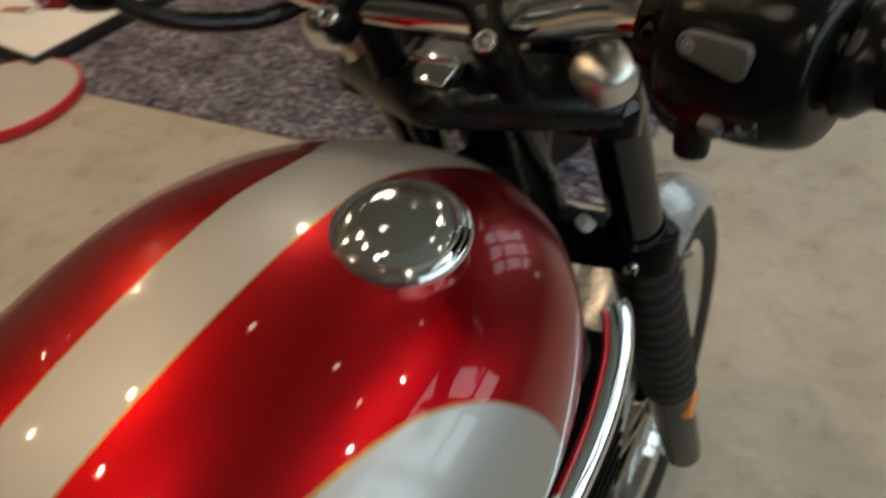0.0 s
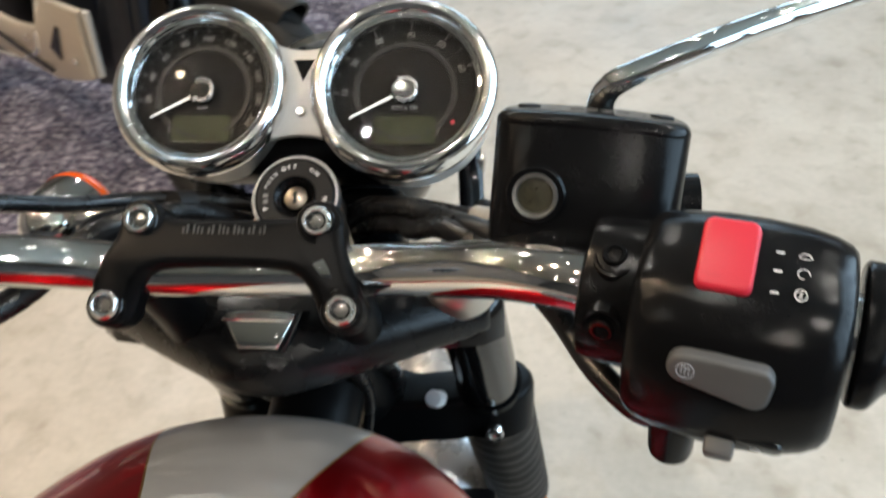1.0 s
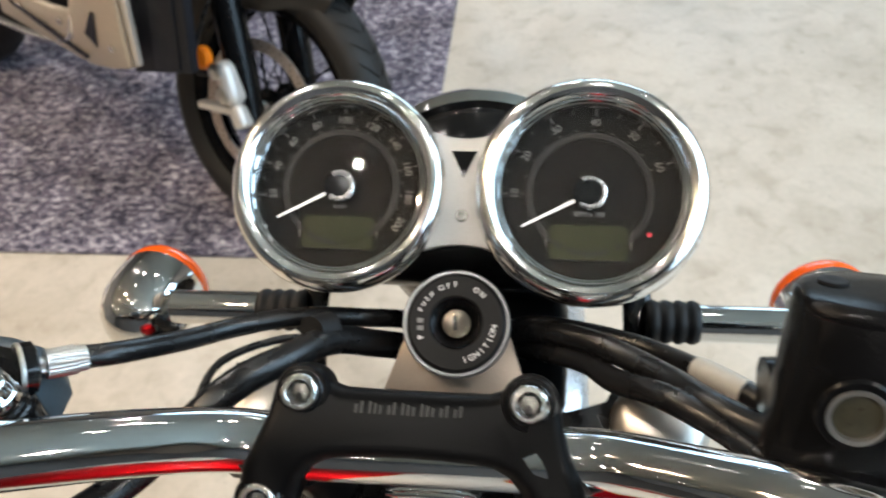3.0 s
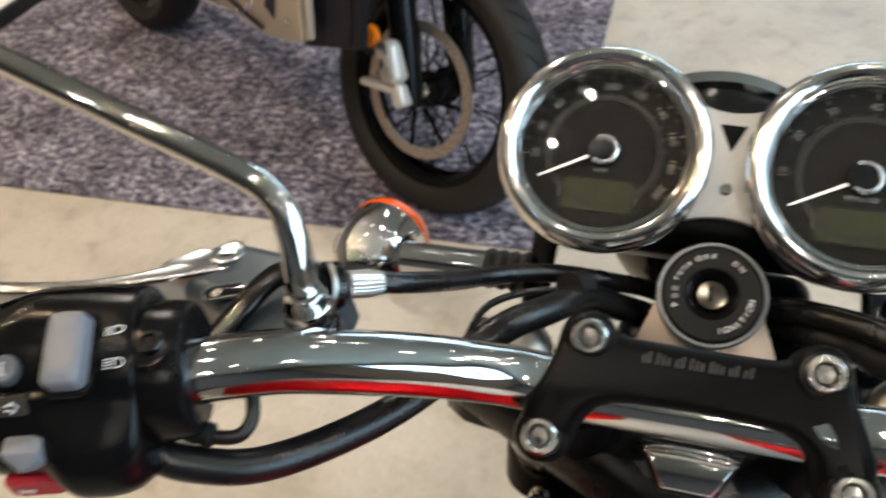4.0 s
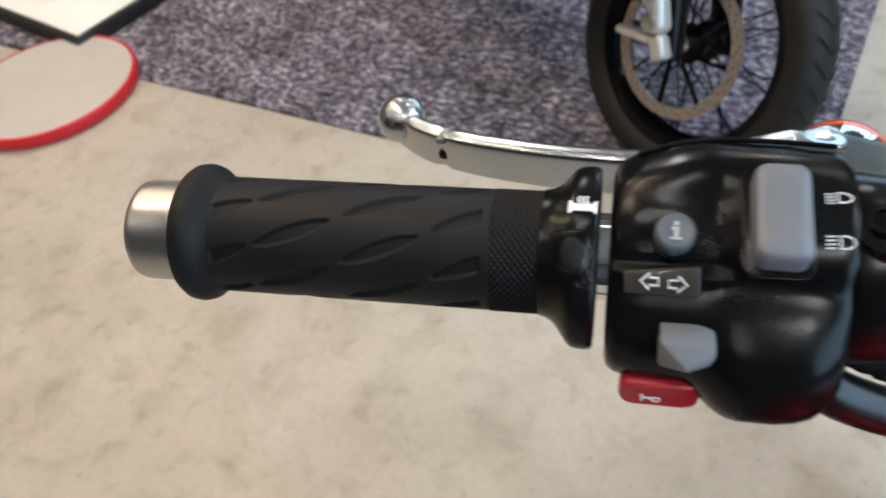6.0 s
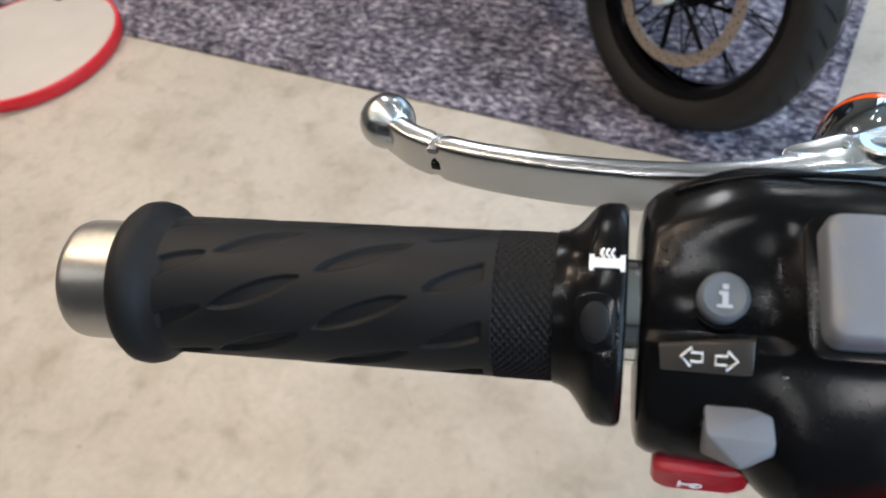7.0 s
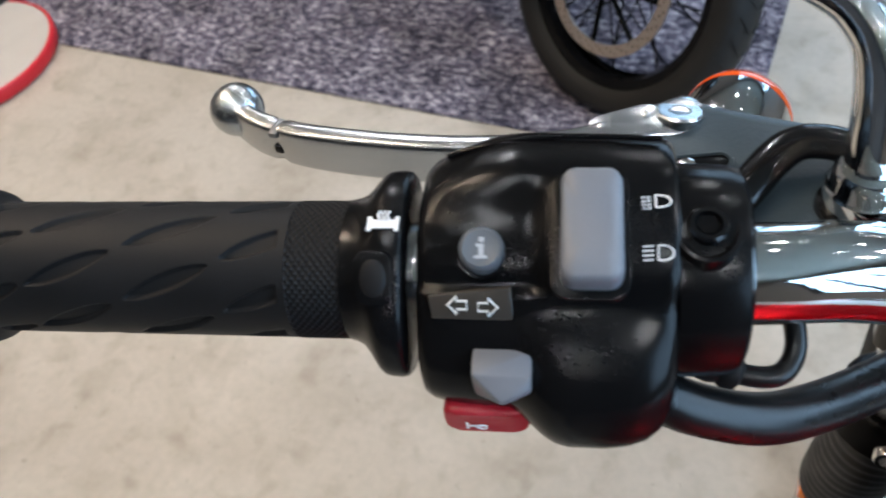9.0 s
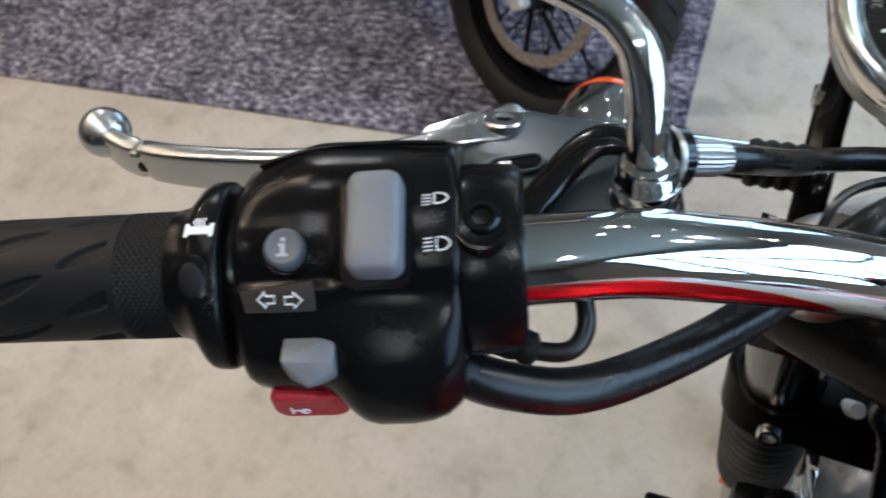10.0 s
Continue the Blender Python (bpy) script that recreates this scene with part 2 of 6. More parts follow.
LCD = mat("olive_lcd", (0.020, 0.021, 0.010), 0.5, 0.0, 0.1, 150, spec=0.1)
CLAMPMARK = mat("dull_grey_relief", (0.06, 0.059, 0.056), 0.45, 0.0, 0.1, 200, spec=0.2)
DIALRING = mat("dial_ring_grey", (0.0125, 0.011, 0.0105), 0.5, 0.0, 0.1, 150, spec=0.2)
AMBER = mat("amber_lens", (0.75, 0.10, 0.006), 0.12, 0.0, 0.08, 80, coat=0.5)
ORANGE = mat("orange_reflector", (0.85, 0.22, 0.01), 0.2, 0.0, 0.1, 200, coat=0.5)
GLASS = glass("instrument_glass", ior=1.27)


def tank_paint():
    """Candy red with a silver centre stripe and silver side scallops, each edged by a thin gold line."""
    m = mat("candy_red_paint", (0.38, 0.0022, 0.007), 0.25, 0.96, 0.05, 40, 0.0, 1500, coat=0.65)
    t = m.node_tree
    n, link = t.nodes, t.links.new
    b = n["Principled BSDF"]
    red = b.inputs["Base Color"].links[0].from_socket
    co = n.new("ShaderNodeTexCoord")
    xyz = n.new("ShaderNodeSeparateXYZ")
    link(co.outputs["Object"], xyz.inputs[0])

    def op(kind, a, c=0.0, d=0.0):
        q = n.new("ShaderNodeMath")
        q.operation = kind
        for s, v in zip(q.inputs, (a, c, d)):
            if isinstance(v, (int, float)):
                s.default_value = v
            else:
                link(v, s)
        return q.outputs[0]

    flare = n.new("ShaderNodeMapRange")
    flare.interpolation_type = "SMOOTHERSTEP"
    for key, v in (("From Min", -0.13), ("From Max", 0.010), ("To Min", 0.0290), ("To Max", 0.059)):
        flare.inputs[key].default_value = v
    link(xyz.outputs[1], flare.inputs["Value"])
    off = op("ABSOLUTE", op("ADD", xyz.outputs[0], TANKX * -1))
    narrowing = op("MULTIPLY", op("MINIMUM", op("ADD", xyz.outputs[1], 0.16), 0.0), 0.028)
    stripe = op("SUBTRACT", op("ADD", flare.outputs[0], narrowing), off)
    fall = op("MAXIMUM", op("SUBTRACT", -0.155, xyz.outputs[1]), 0.0)
    line = op("MULTIPLY_ADD", op("POWER", 2.71828, op("MULTIPLY", fall, -31.0)), -0.110, 0.993)
    side = op("MINIMUM", op("SUBTRACT", line, xyz.outputs[2]), op("SUBTRACT", -0.152, xyz.outputs[1]))
    side = op("MINIMUM", side, op("SUBTRACT", off, 0.075))
    inside = op("MAXIMUM", stripe, side)
    silver = op("GREATER_THAN", inside, 0.0012)
    edge = op("SUBTRACT", op("GREATER_THAN", inside, -0.0001), silver)
    for fac, col in ((silver, (0.40, 0.395, 0.385, 1)), (edge, (0.36, 0.20, 0.06, 1))):
        mix = n.new("ShaderNodeMix")
        mix.data_type = "RGBA"
        link(fac, mix.inputs[0])
        link(red, mix.inputs[6])
        mix.inputs[7].default_value = col
        red = mix.outputs[2]
    link(red, b.inputs["Base Color"])
    link(op("MULTIPLY_ADD", silver, -0.26, 0.96), b.inputs["Metallic"])
    link(op("MULTIPLY_ADD", silver, 0.12, 0.35), b.inputs["Roughness"])
    return m


TANKX = 0.001
PAINT = tank_paint()


def concrete():
    """Sealed warm-grey concrete with cloudy blotches, dark flecks and a dull sheen."""
    m = mat("polished_concrete", (0.468, 0.430, 0.370), 0.42, 0.0, 0.10, 3.0, 0.06, 60, rvar=0.2)
    t = m.node_tree
    n, link = t.nodes, t.links.new
    b = n["Principled BSDF"]
    base = b.inputs["Base Color"].links[0].from_socket
    co = n.new("ShaderNodeTexCoord")
    for scale, lo, hi, col, amount in ((4.0, 0.45, 0.64, (0.80, 0.78, 0.74), 0.6), (10.0, 0.50, 0.68, (0.66, 0.63, 0.58), 0.40), (20.0, 0.54, 0.70, (0.72, 0.68, 0.62), 0.45), (52.0, 0.67, 0.74, (0.58, 0.55, 0.51), 0.5)):
        no = n.new("ShaderNodeTexNoise")
        no.inputs["Scale"].default_value, no.inputs["Detail"].default_value, no.inputs["Distortion"].default_value = scale, 6, 0.4
        link(co.outputs["Object"], no.inputs["Vector"])
        ra = n.new("ShaderNodeMapRange")
        for key, v in (("From Min", lo), ("From Max", hi), ("To Min", 0.0), ("To Max", amount)):
            ra.inputs[key].default_value = v
        link(no.outputs["Fac"], ra.inputs["Value"])
        mix = n.new("ShaderNodeMix")
        mix.data_type, mix.blend_type = "RGBA", "MULTIPLY"
        link(ra.outputs[0], mix.inputs[0])
        link(base, mix.inputs[6])
        mix.inputs[7].default_value = (*col, 1)
        base = mix.outputs[2]
    link(base, b.inputs["Base Color"])
    return m


def carpet_weave():
    """Short flecked pile in violet-grey, charcoal and pale grey."""
    m = mat("flecked_carpet", (0.1, 0.1, 0.11), 0.95, 0.0, 0.1, 4.0, 0.9, 260, spec=0.1)
    t = m.node_tree
    n, link = t.nodes, t.links.new
    b = n["Principled BSDF"]
    co = n.new("ShaderNodeTexCoord")
    mp = n.new("ShaderNodeMapping")
    mp.inputs["Scale"].default_value = (0.55, 1.0, 1.0)
    link(co.outputs["Object"], mp.inputs[0])
    no = n.new("ShaderNodeTexNoise")
    no.inputs["Scale"].default_value, no.inputs["Detail"].default_value, no.inputs["Roughness"].default_value = 85.0, 3, 0.7
    link(mp.outputs[0], no.inputs["Vector"])
    ra = n.new("ShaderNodeValToRGB")
    e = ra.color_ramp.elements
    e[0].position, e[0].color = 0.38, (0.036, 0.035, 0.052, 1)
    e[1].position, e[1].color = 0.66, (0.47, 0.445, 0.475, 1)
    for pos, col in ((0.47, (0.106, 0.097, 0.130, 1)), (0.54, (0.188, 0.172, 0.212, 1)), (0.59, (0.300, 0.280, 0.318, 1))):
        q = e.new(pos)
        q.color = col
    link(no.outputs["Fac"], ra.inputs[0])
    blot = n.new("ShaderNodeTexNoise")
    blot.inputs["Scale"].default_value, blot.inputs["Detail"].default_value = 7.0, 4
    link(co.outputs["Object"], blot.inputs["Vector"])
    rb = n.new("ShaderNodeMapRange")
    for key, v in (("From Min", 0.35), ("From Max", 0.65), ("To Min", 0.62), ("To Max", 1.25)):
        rb.inputs[key].default_value = v
    link(blot.outputs["Fac"], rb.inputs["Value"])
    mul = n.new("ShaderNodeVectorMath")
    mul.operation = "SCALE"
    link(ra.outputs[0], mul.inputs[0])
    link(rb.outputs[0], mul.inputs["Scale"])
    link(mul.outputs[0], b.inputs["Base Color"])
    for node in n:
        if node.type == "BUMP":
            link(no.outputs["Fac"], node.inputs["Height"])
            node.inputs["Distance"].default_value = 0.004
    return m


CONCRETE, CARPET = concrete(), carpet_weave()
WALLDARK = mat("charcoal_wall_paint", (0.06, 0.062, 0.066), 0.7, 0.0, 0.08, 3, 0.1, 200)
WALLPALE = mat("pale_wall_paint", (0.58, 0.55, 0.50), 0.7, 0.0, 0.05, 3, 0.1, 200)
WALLMID = mat("mid_wall_paint", (0.22, 0.205, 0.19), 0.7, 0.0, 0.06, 3, 0.1, 200)
CEILPAINT = mat("grey_green_ceiling_paint", (0.27, 0.275, 0.245), 0.8, 0.0, 0.06, 2, 0.1, 150)
PLINTHTOP = mat("white_laminate", (0.84, 0.82, 0.79), 0.35, 0.0, 0.03, 8, 0.02, 300)
PLINTHSIDE = mat("black_laminate", (0.014, 0.014, 0.015), 0.45, 0.0, 0.2, 20, 0.05, 300)
STANDTOP = mat("grey_brushed_sheet", (0.60, 0.57, 0.53), 0.36, 0.25, 0.08, 12, 0.02, 400)
STANDRED = mat("red_edge_band", (0.62, 0.015, 0.028), 0.4, 0.0, 0.05, 40)
TYRE = mat("tyre_rubber", (0.013, 0.0125, 0.012), 0.58, 0.0, 0.25, 40, 0.2, 600, spec=0.3)
DISCSTEEL = mat("brake_disc_steel", (0.42, 0.36, 0.32), 0.40, 0.8, 0.12, 90, 0.05, 700)
CALIPER = mat("silver_caliper", (0.58, 0.56, 0.53), 0.4, 0.4, 0.06, 90, 0.05, 700)
GUARD = mat("brushed_guard_alloy", (0.52, 0.46, 0.38), 0.38, 0.75, 0.1, 60, 0.05, 500)
NAVY = mat("dark_radiator", (0.006, 0.008, 0.013), 0.5, 0.0, 0.2, 40, 0.1, 400, spec=0.22)
MUDGUARD = mat("silver_mudguard_paint", (0.46, 0.48, 0.50), 0.28, 0.6, 0.05, 40, coat=0.8)

MATTEPLASTIC = mat("dull_black_plastic", (0.022, 0.020, 0.018), 0.42, 0.0, 0.2, 40, 0.1, 700, spec=0.3)
BROWNPRINT = mat("brown_print", (0.42, 0.20, 0.09), 0.5, 0.0, 0.3, 60)

# ---- the room ----
def slab(name, size, at, material, label, category):
    bm = box(size, Matrix.Translation(at))
    ob = part(name, bm, material)
    return tagged(ob, label, category, kind="structure")


XL, XR, YS, YN = -6.0, 3.0, -4.2, 7.0
slab("floor", (XR - XL + 0.4, YN - YS + 0.4, 0.2), ((XL + XR) / 2, (YS + YN) / 2, -0.1), CONCRETE, "polished beige-grey concrete floor with cloudy stains", "floor")
slab("ceiling", (XR - XL + 0.4, YN - YS + 0.4, 0.15), ((XL + XR) / 2, (YS + YN) / 2, CEIL + 0.075), CEILPAINT, "plain grey-green painted showroom ceiling", "ceiling")
slab("wall_west", (0.2, YN - YS, CEIL), (XL - 0.1, (YS + YN) / 2, CEIL / 2), WALLMID, "plain mid-grey painted wall", "wall")
slab("wall_south", (XR - XL + 0.4, 0.2, CEIL), ((XL + XR) / 2, YS - 0.1, CEIL / 2), WALLDARK, "plain charcoal painted wall", "wall")
WY0, WY1, WZ0, WZ1 = -2.3, 2.2, 1.05, 3.10
wall = thing("wall_east", "mid-grey painted wall with a wide shop window", "wall", (XR, 0, 0), kind="structure")
part("wall_lower", box((0.2, YN - YS, WZ0), Matrix.Translation((XR + 0.1, (YS + YN) / 2, WZ0 / 2))), WALLMID, wall)
part("wall_upper", box((0.2, YN - YS, CEIL - WZ1), Matrix.Translation((XR + 0.1, (YS + YN) / 2, (CEIL + WZ1) / 2))), WALLMID, wall)
part("wall_pier", box((0.2, WY0 - YS, WZ1 - WZ0), Matrix.Translation((XR + 0.1, (WY0 + YS) / 2, (WZ0 + WZ1) / 2))), WALLMID, wall)
part("wall_pier", box((0.2, YN - WY1, WZ1 - WZ0), Matrix.Translation((XR + 0.1, (WY1 + YN) / 2, (WZ0 + WZ1) / 2))), WALLMID, wall)
NX0, NX1 = -1.25, 2.95
north = thing("wall_north", "mid-grey painted wall with a wide shop window", "wall", (0, YN, 0), kind="structure")
NW = XR - XL + 0.4
part("wall_lower", box((NW, 0.2, WZ0), Matrix.Translation(((XL + XR) / 2, YN + 0.1, WZ0 / 2))), WALLMID, north)
part("wall_upper", box((NW, 0.2, CEIL - WZ1), Matrix.Translation(((XL + XR) / 2, YN + 0.1, (CEIL + WZ1) / 2))), WALLMID, north)
part("wall_pier", box((NX0 - XL + 0.2, 0.2, WZ1 - WZ0), Matrix.Translation(((NX0 + XL - 0.2) / 2, YN + 0.1, (WZ0 + WZ1) / 2))), WALLMID, north)
part("wall_pier", box((XR + 0.2 - NX1, 0.2, WZ1 - WZ0), Matrix.Translation(((NX1 + XR + 0.2) / 2, YN + 0.1, (WZ0 + WZ1) / 2))), WALLMID, north)


def shop_window(name, p, q):
    """A wide window from p to q along a wall, with dark mullions and a transom, multiplied to break up its reflection.
    """
    run, mid = q - p, (p + q) / 2
    win = thing(name, "wide shop window with dark metal frame", "window", (mid.x, mid.y, WZ0), kind="structure")
    turn = math.degrees(math.atan2(run.y, run.x))
    # extra thick bars added in place of outside objects that interrupt the reflection
    for k in range(7):
        c = p + run * min(max(k / 6, 0.065 / run.length), 1 - 0.065 / run.length)
        part("breakup_mullion", box((0.13, 0.10, WZ1 - WZ0), pose(c.x, c.y, (WZ0 + WZ1) / 2, 0, 0, turn), 0.004), PLINTHSIDE, win)
    for z in (1.62, 2.50):
        part("transom", box((run.length, 0.10, 0.09), pose(mid.x, mid.y, z, 0, 0, turn), 0.004), PLINTHSIDE, win)


shop_window("window_1", Vector((XR - 0.16, WY0, 0)), Vector((XR - 0.16, WY1, 0)))
shop_window("window_2", Vector((NX0, YN - 0.16, 0)), Vector((NX1, YN - 0.16, 0)))

rug = box((4.3, 3.6, 0.008), Matrix.Translation((-0.24 - 2.15, 1.085 + 1.8, 0.004)), 0.002)
tagged(part("carpet", rug, CARPET), "flecked violet-grey display carpet with straight cut edges", "carpet", kind="structure")


def spot_fixture(x, y):
    t = thing("ceiling_spot", "small round ceiling spotlight with a pale housing", "ceiling light", (x, y, CEIL), group="ceiling spotlights")
    part("housing", lathe([(0.0, 0), (0.085, 0), (0.085, -0.10), (0.078, -0.115), (0.074, -0.115), (0.074, -0.02), (0, -0.02)], Matrix.Translation((x, y, CEIL)), 32), WALLPALE, t)
    return t


first_spot = spot_fixture(SPOTS[0][0], SPOTS[0][1])
for sx_, sy_, col_, pw_ in SPOTS[1:]:
    copy_thing(first_spot, pose(sx_, sy_, CEIL))


def small_downlight(x, y):
    t = thing("downlight", "small recessed ceiling downlight, switched on", "ceiling light", (x, y, CEIL), group="ceiling downlights")
    m = Matrix.Translation((x, y, CEIL))
    part("trim_ring", lathe([(0.046, 0.0), (0.046, -0.006), (0.040, -0.009), (0.032, -0.006), (0.030, 0.0)], m, 28, caps=False), WALLPALE, t)
    part("lens", lathe([(0.0, -0.002), (0.031, -0.002), (0.031, -0.004), (0.0, -0.005)], m, 24), DOWNGLOW, t)
    return t


DOWNGLOW = glowing("downlight_lens", (1.0, 0.92, 0.80), 45.0)
first_down = small_downlight(-4.3, -3.1)
for sx_ in (-4.3, -2.9, -0.85, 0.65, 1.5):
    for sy_ in (-3.1, -1.7, 0.95, 2.1, 4.3, 5.7):
        if (sx_, sy_) != (-4.3, -3.1):
            copy_thing(first_down, pose(sx_, sy_, CEIL))

# ---- the red motorcycle ----
bike = thing("motorcycle", "red and silver roadster motorcycle with chrome bars, parked on concrete", "motorcycle")
CX = 0.002  # middle of the steering

# handlebar: low in the clamp, then up and back to the grips
BAR_MID = Vector((CX, 0.0085, 1.0450))
BAR_BEND = Vector((0.17, -0.0385, 1.0850))
BAR_END = Vector((0.385, -0.1060, 1.0954))


def bar_side(s, p):
    return Vector((s * p.x, p.y, p.z))


def bar_points():
    left = [(-0.045, BAR_MID.y, 1.0455), (-0.072, 0.0075, 1.0500), (-0.100, -0.0030, 1.0630), (-0.128, -0.0158, 1.0755), (-0.152, -0.0270, 1.0845), (-0.174, -0.0378, 1.0885), (-0.200, -0.0475, 1.0895)]
    right = [(0.045, BAR_MID.y, 1.0448), (0.072, 0.0068, 1.0478), (0.100, -0.0045, 1.0590), (0.128, -0.0190, 1.0735), (0.152, -0.0325, 1.0830), (0.174, -0.0415, 1.0860), (0.200, -0.0485, 1.0868)]
    half = [BAR_BEND.lerp(BAR_END, 0.5), BAR_END]
    far = [Vector((-0.2775, -0.0715, 1.0922)), bar_side(-1, BAR_END)]
    return list(reversed(far)) + [Vector(p) for p in reversed(left)] + [Vector((0.0, BAR_MID.y, BAR_MID.z))] + [Vector(p) for p in right] + half


part("handlebar", tube(smooth_path(bar_points(), 8), 0.0126, 40), CHROME, bike, "mirror-chromed tubular handlebar")


class Side:
    """Places on a grip's round: along the bar, and round it from the top towards the rider."""

    def __init__(self, s, bend):
        self.s = s
        a, b = bar_side(s, bend), bar_side(s, BAR_END)
        self.u = (b - a).normalized()
        self.a = a
        self.right = self.u * s
        self.up = (Vector((0, 0, 1)) - self.u * self.u.z).normalized()
        self.back = self.right.cross(self.up) * -1
        if self.back.y > 0:
            self.back = -self.back

    def at(self, x, phi=0.0, rho=0.0):
        """The place at |x| metres from the middle."""
        axis = self.a + self.u * ((x - BAR_BEND.x) / abs(self.u.x))
        f = radians(phi)
        return axis + rho * (math.cos(f) * self.up + math.sin(f) * self.back)

    def seat_at(self, x, phi, rho):
        f = radians(phi)
        out = math.cos(f) * self.up + math.sin(f) * self.back
        return frame_at(self.at(x, phi, rho), self.right, (out.cross(self.right)))

    def loft(self, rows, shape, n=64):
        """Rings along the bar; rows of (x, scale, lift); shape(phi) gives the radius."""
        rings = []
        for x, k, extra in rows:
            rings.append([self.at(x, 360 * j / n, shape(360 * j / n) * k + extra) for j in range(n)])
        return rings_into(bmesh.new(), rings)


def blend_round(points):
    """A closed curve of radius by angle through (angle, radius) rows."""
    pts = sorted((a % 360, r) for a, r in points)
    n = len(pts)
    ang = [pts[0][0] - 360 + pts[-1][0] - pts[0][0], *[a for a, r in pts], pts[0][0] + 360, pts[1][0] + 360]
    rad = [pts[-1][1], *[r for a, r in pts], pts[0][1], pts[1][1]]
    slope = [0.0] + [(rad[k + 1] - rad[k - 1]) / (ang[k + 1] - ang[k - 1]) for k in range(1, n + 2)]
    slope[0] = slope[n]

    def radius(phi):
        phi %= 360
        for k in range(n + 1):
            a, b = ang[k], ang[k + 1]
            if a <= phi <= b:
                h, t = b - a, (phi - a) / (b - a)
                return (2 * t**3 - 3 * t * t + 1) * rad[k] + (t**3 - 2 * t * t + t) * h * slope[k] + (3 * t * t - 2 * t**3) * rad[k + 1] + (t**3 - t * t) * h * slope[k + 1]
        return rad[1]

    return radius


def leaf_mask(s, c, cs, cc, length, width, slant):
    """How deep a slanted leaf-shaped cut is at (s, c); 0 outside."""
    ds, dc = s - cs, c - cc
    dc -= slant * ds
    t = ds / (length / 2)
    if abs(t) >= 1:
        return 0.0
    w = width / 2 * (1 - t * t) ** 0.75
    d = abs(dc) / max(w, 1e-6)
    return 0.0 if d >= 1 else min(1.0, (1 - d) * 4.5)


def make_grip(side):
    """A rubber heated grip with leaf cuts, a knurled band, an end flange and a collar."""
    x0, x1 = 0.2815, 0.3610
    r0 = 0.0178
    nx, na = 190, 288
    rings = []
    for i in range(nx + 1):
        x = x0 + (x1 - x0) * i / nx
        ring = []
        for j in range(na):
            phi = 360 * j / na
            cut = 0.0
            for cs, first, lo, hi in ((0.2865, 16, 0.2838, 1), (0.3108, 50, 0, 1), (0.3358, 39, 0, 1), (0.3590, 22, 0, 0.3598)):
                if not lo < x < hi or abs(x - cs) > 0.014:
                    continue
                off = (phi - first + 22.5) % 45 - 22.5
                cut = max(cut, leaf_mask(x, radians(off) * r0, cs, 0.0, 0.0212, 0.0050, 0.40))
            ring.append(side.at(x, phi, r0 - 0.0013 * cut))
        rings.append(ring)
    grip = part("grip", rings_into(bmesh.new(), rings), RUBBER, bike, "black rubber heated grip with leaf-shaped cuts", angle=89)
    # knurled band
    kx0, kx1, rows, cols = 0.2640, 0.2815, 40, 192
    rings = []
    for i in range(rows + 1):
        x = kx0 + (kx1 - kx0) * i / rows
        ring = []
        for j in range(cols):
            a, b = i / 4 + j / 4, i / 4 - j / 4
            h = min(abs((a % 1) - 0.5), abs((b % 1) - 0.5)) * 2
            ring.append(side.at(x, 360 * j / cols, r0 - 0.0011 + 0.0022 * min(h, 0.6)))
        rings.append(ring)
    part("knurled_band", rings_into(bmesh.new(), rings), RUBBER, grip, angle=80)
    part("end_flange", side.loft([(0.3605, 1.0, 0), (0.3620, 1.03, 0), (0.3635, 1.10, 0), (0.3650, 1.17, 0), (0.3672, 1.205, 0), (0.3695, 1.19, 0), (0.3712, 1.12, 0), (0.3715, 0.8, 0)], lambda p: r0, 56), RUBBER, grip)
    part("bar_end_weight", side.loft([(0.3715, 0.6, 0), (0.3715, 1.0, 0), (0.3850, 1.0, 0), (0.3868, 0.97, 0), (0.3877, 0.90, 0), (0.3879, 0.3, 0)], lambda p: 0.0158, 56), BRUSHED, grip, "brushed steel bar end weight")
    shape = blend_round([(-80, 0.0232), (-50, 0.0254), (-20, 0.0240), (0, 0.0224), (28, 0.0208), (48, 0.0206), (65, 0.0224), (90, 0.0252), (112, 0.0272), (135, 0.0258), (180, 0.0218), (250, 0.0212)])
    flare = ((0.2686, 0.0, -0.0012), (0.2684, 0.0, 0.0002), (0.2664, 0.06, 0.0002), (0.2646, 0.20, 0), (0.2630, 0.42, 0), (0.2616, 0.66, 0), (0.2604, 0.85, 0), (0.2592, 0.96, 0), (0.2578, 1.0, 0), (0.2552, 1.01, 0), (0.2541, 1.0, -0.0002), (0.2534, 1.0, -0.0010), (0.2532, 1.0, -0.008))
    rings = [[side.at(x, 360 * j / 72, (r0 + 0.0002) * (1 - w) + shape(360 * j / 72) * w + lift) for j in range(72)] for x, w, lift in flare]
    part("collar", rings_into(bmesh.new(), rings), BLACK, grip, "black moulded heated grip collar", angle=60)
    return grip


LEFT, RIGHT = Side(-1, Vector((0.17, -0.0370, 1.0890))), Side(1, BAR_BEND)
grip_l = make_grip(LEFT)
make_grip(RIGHT)
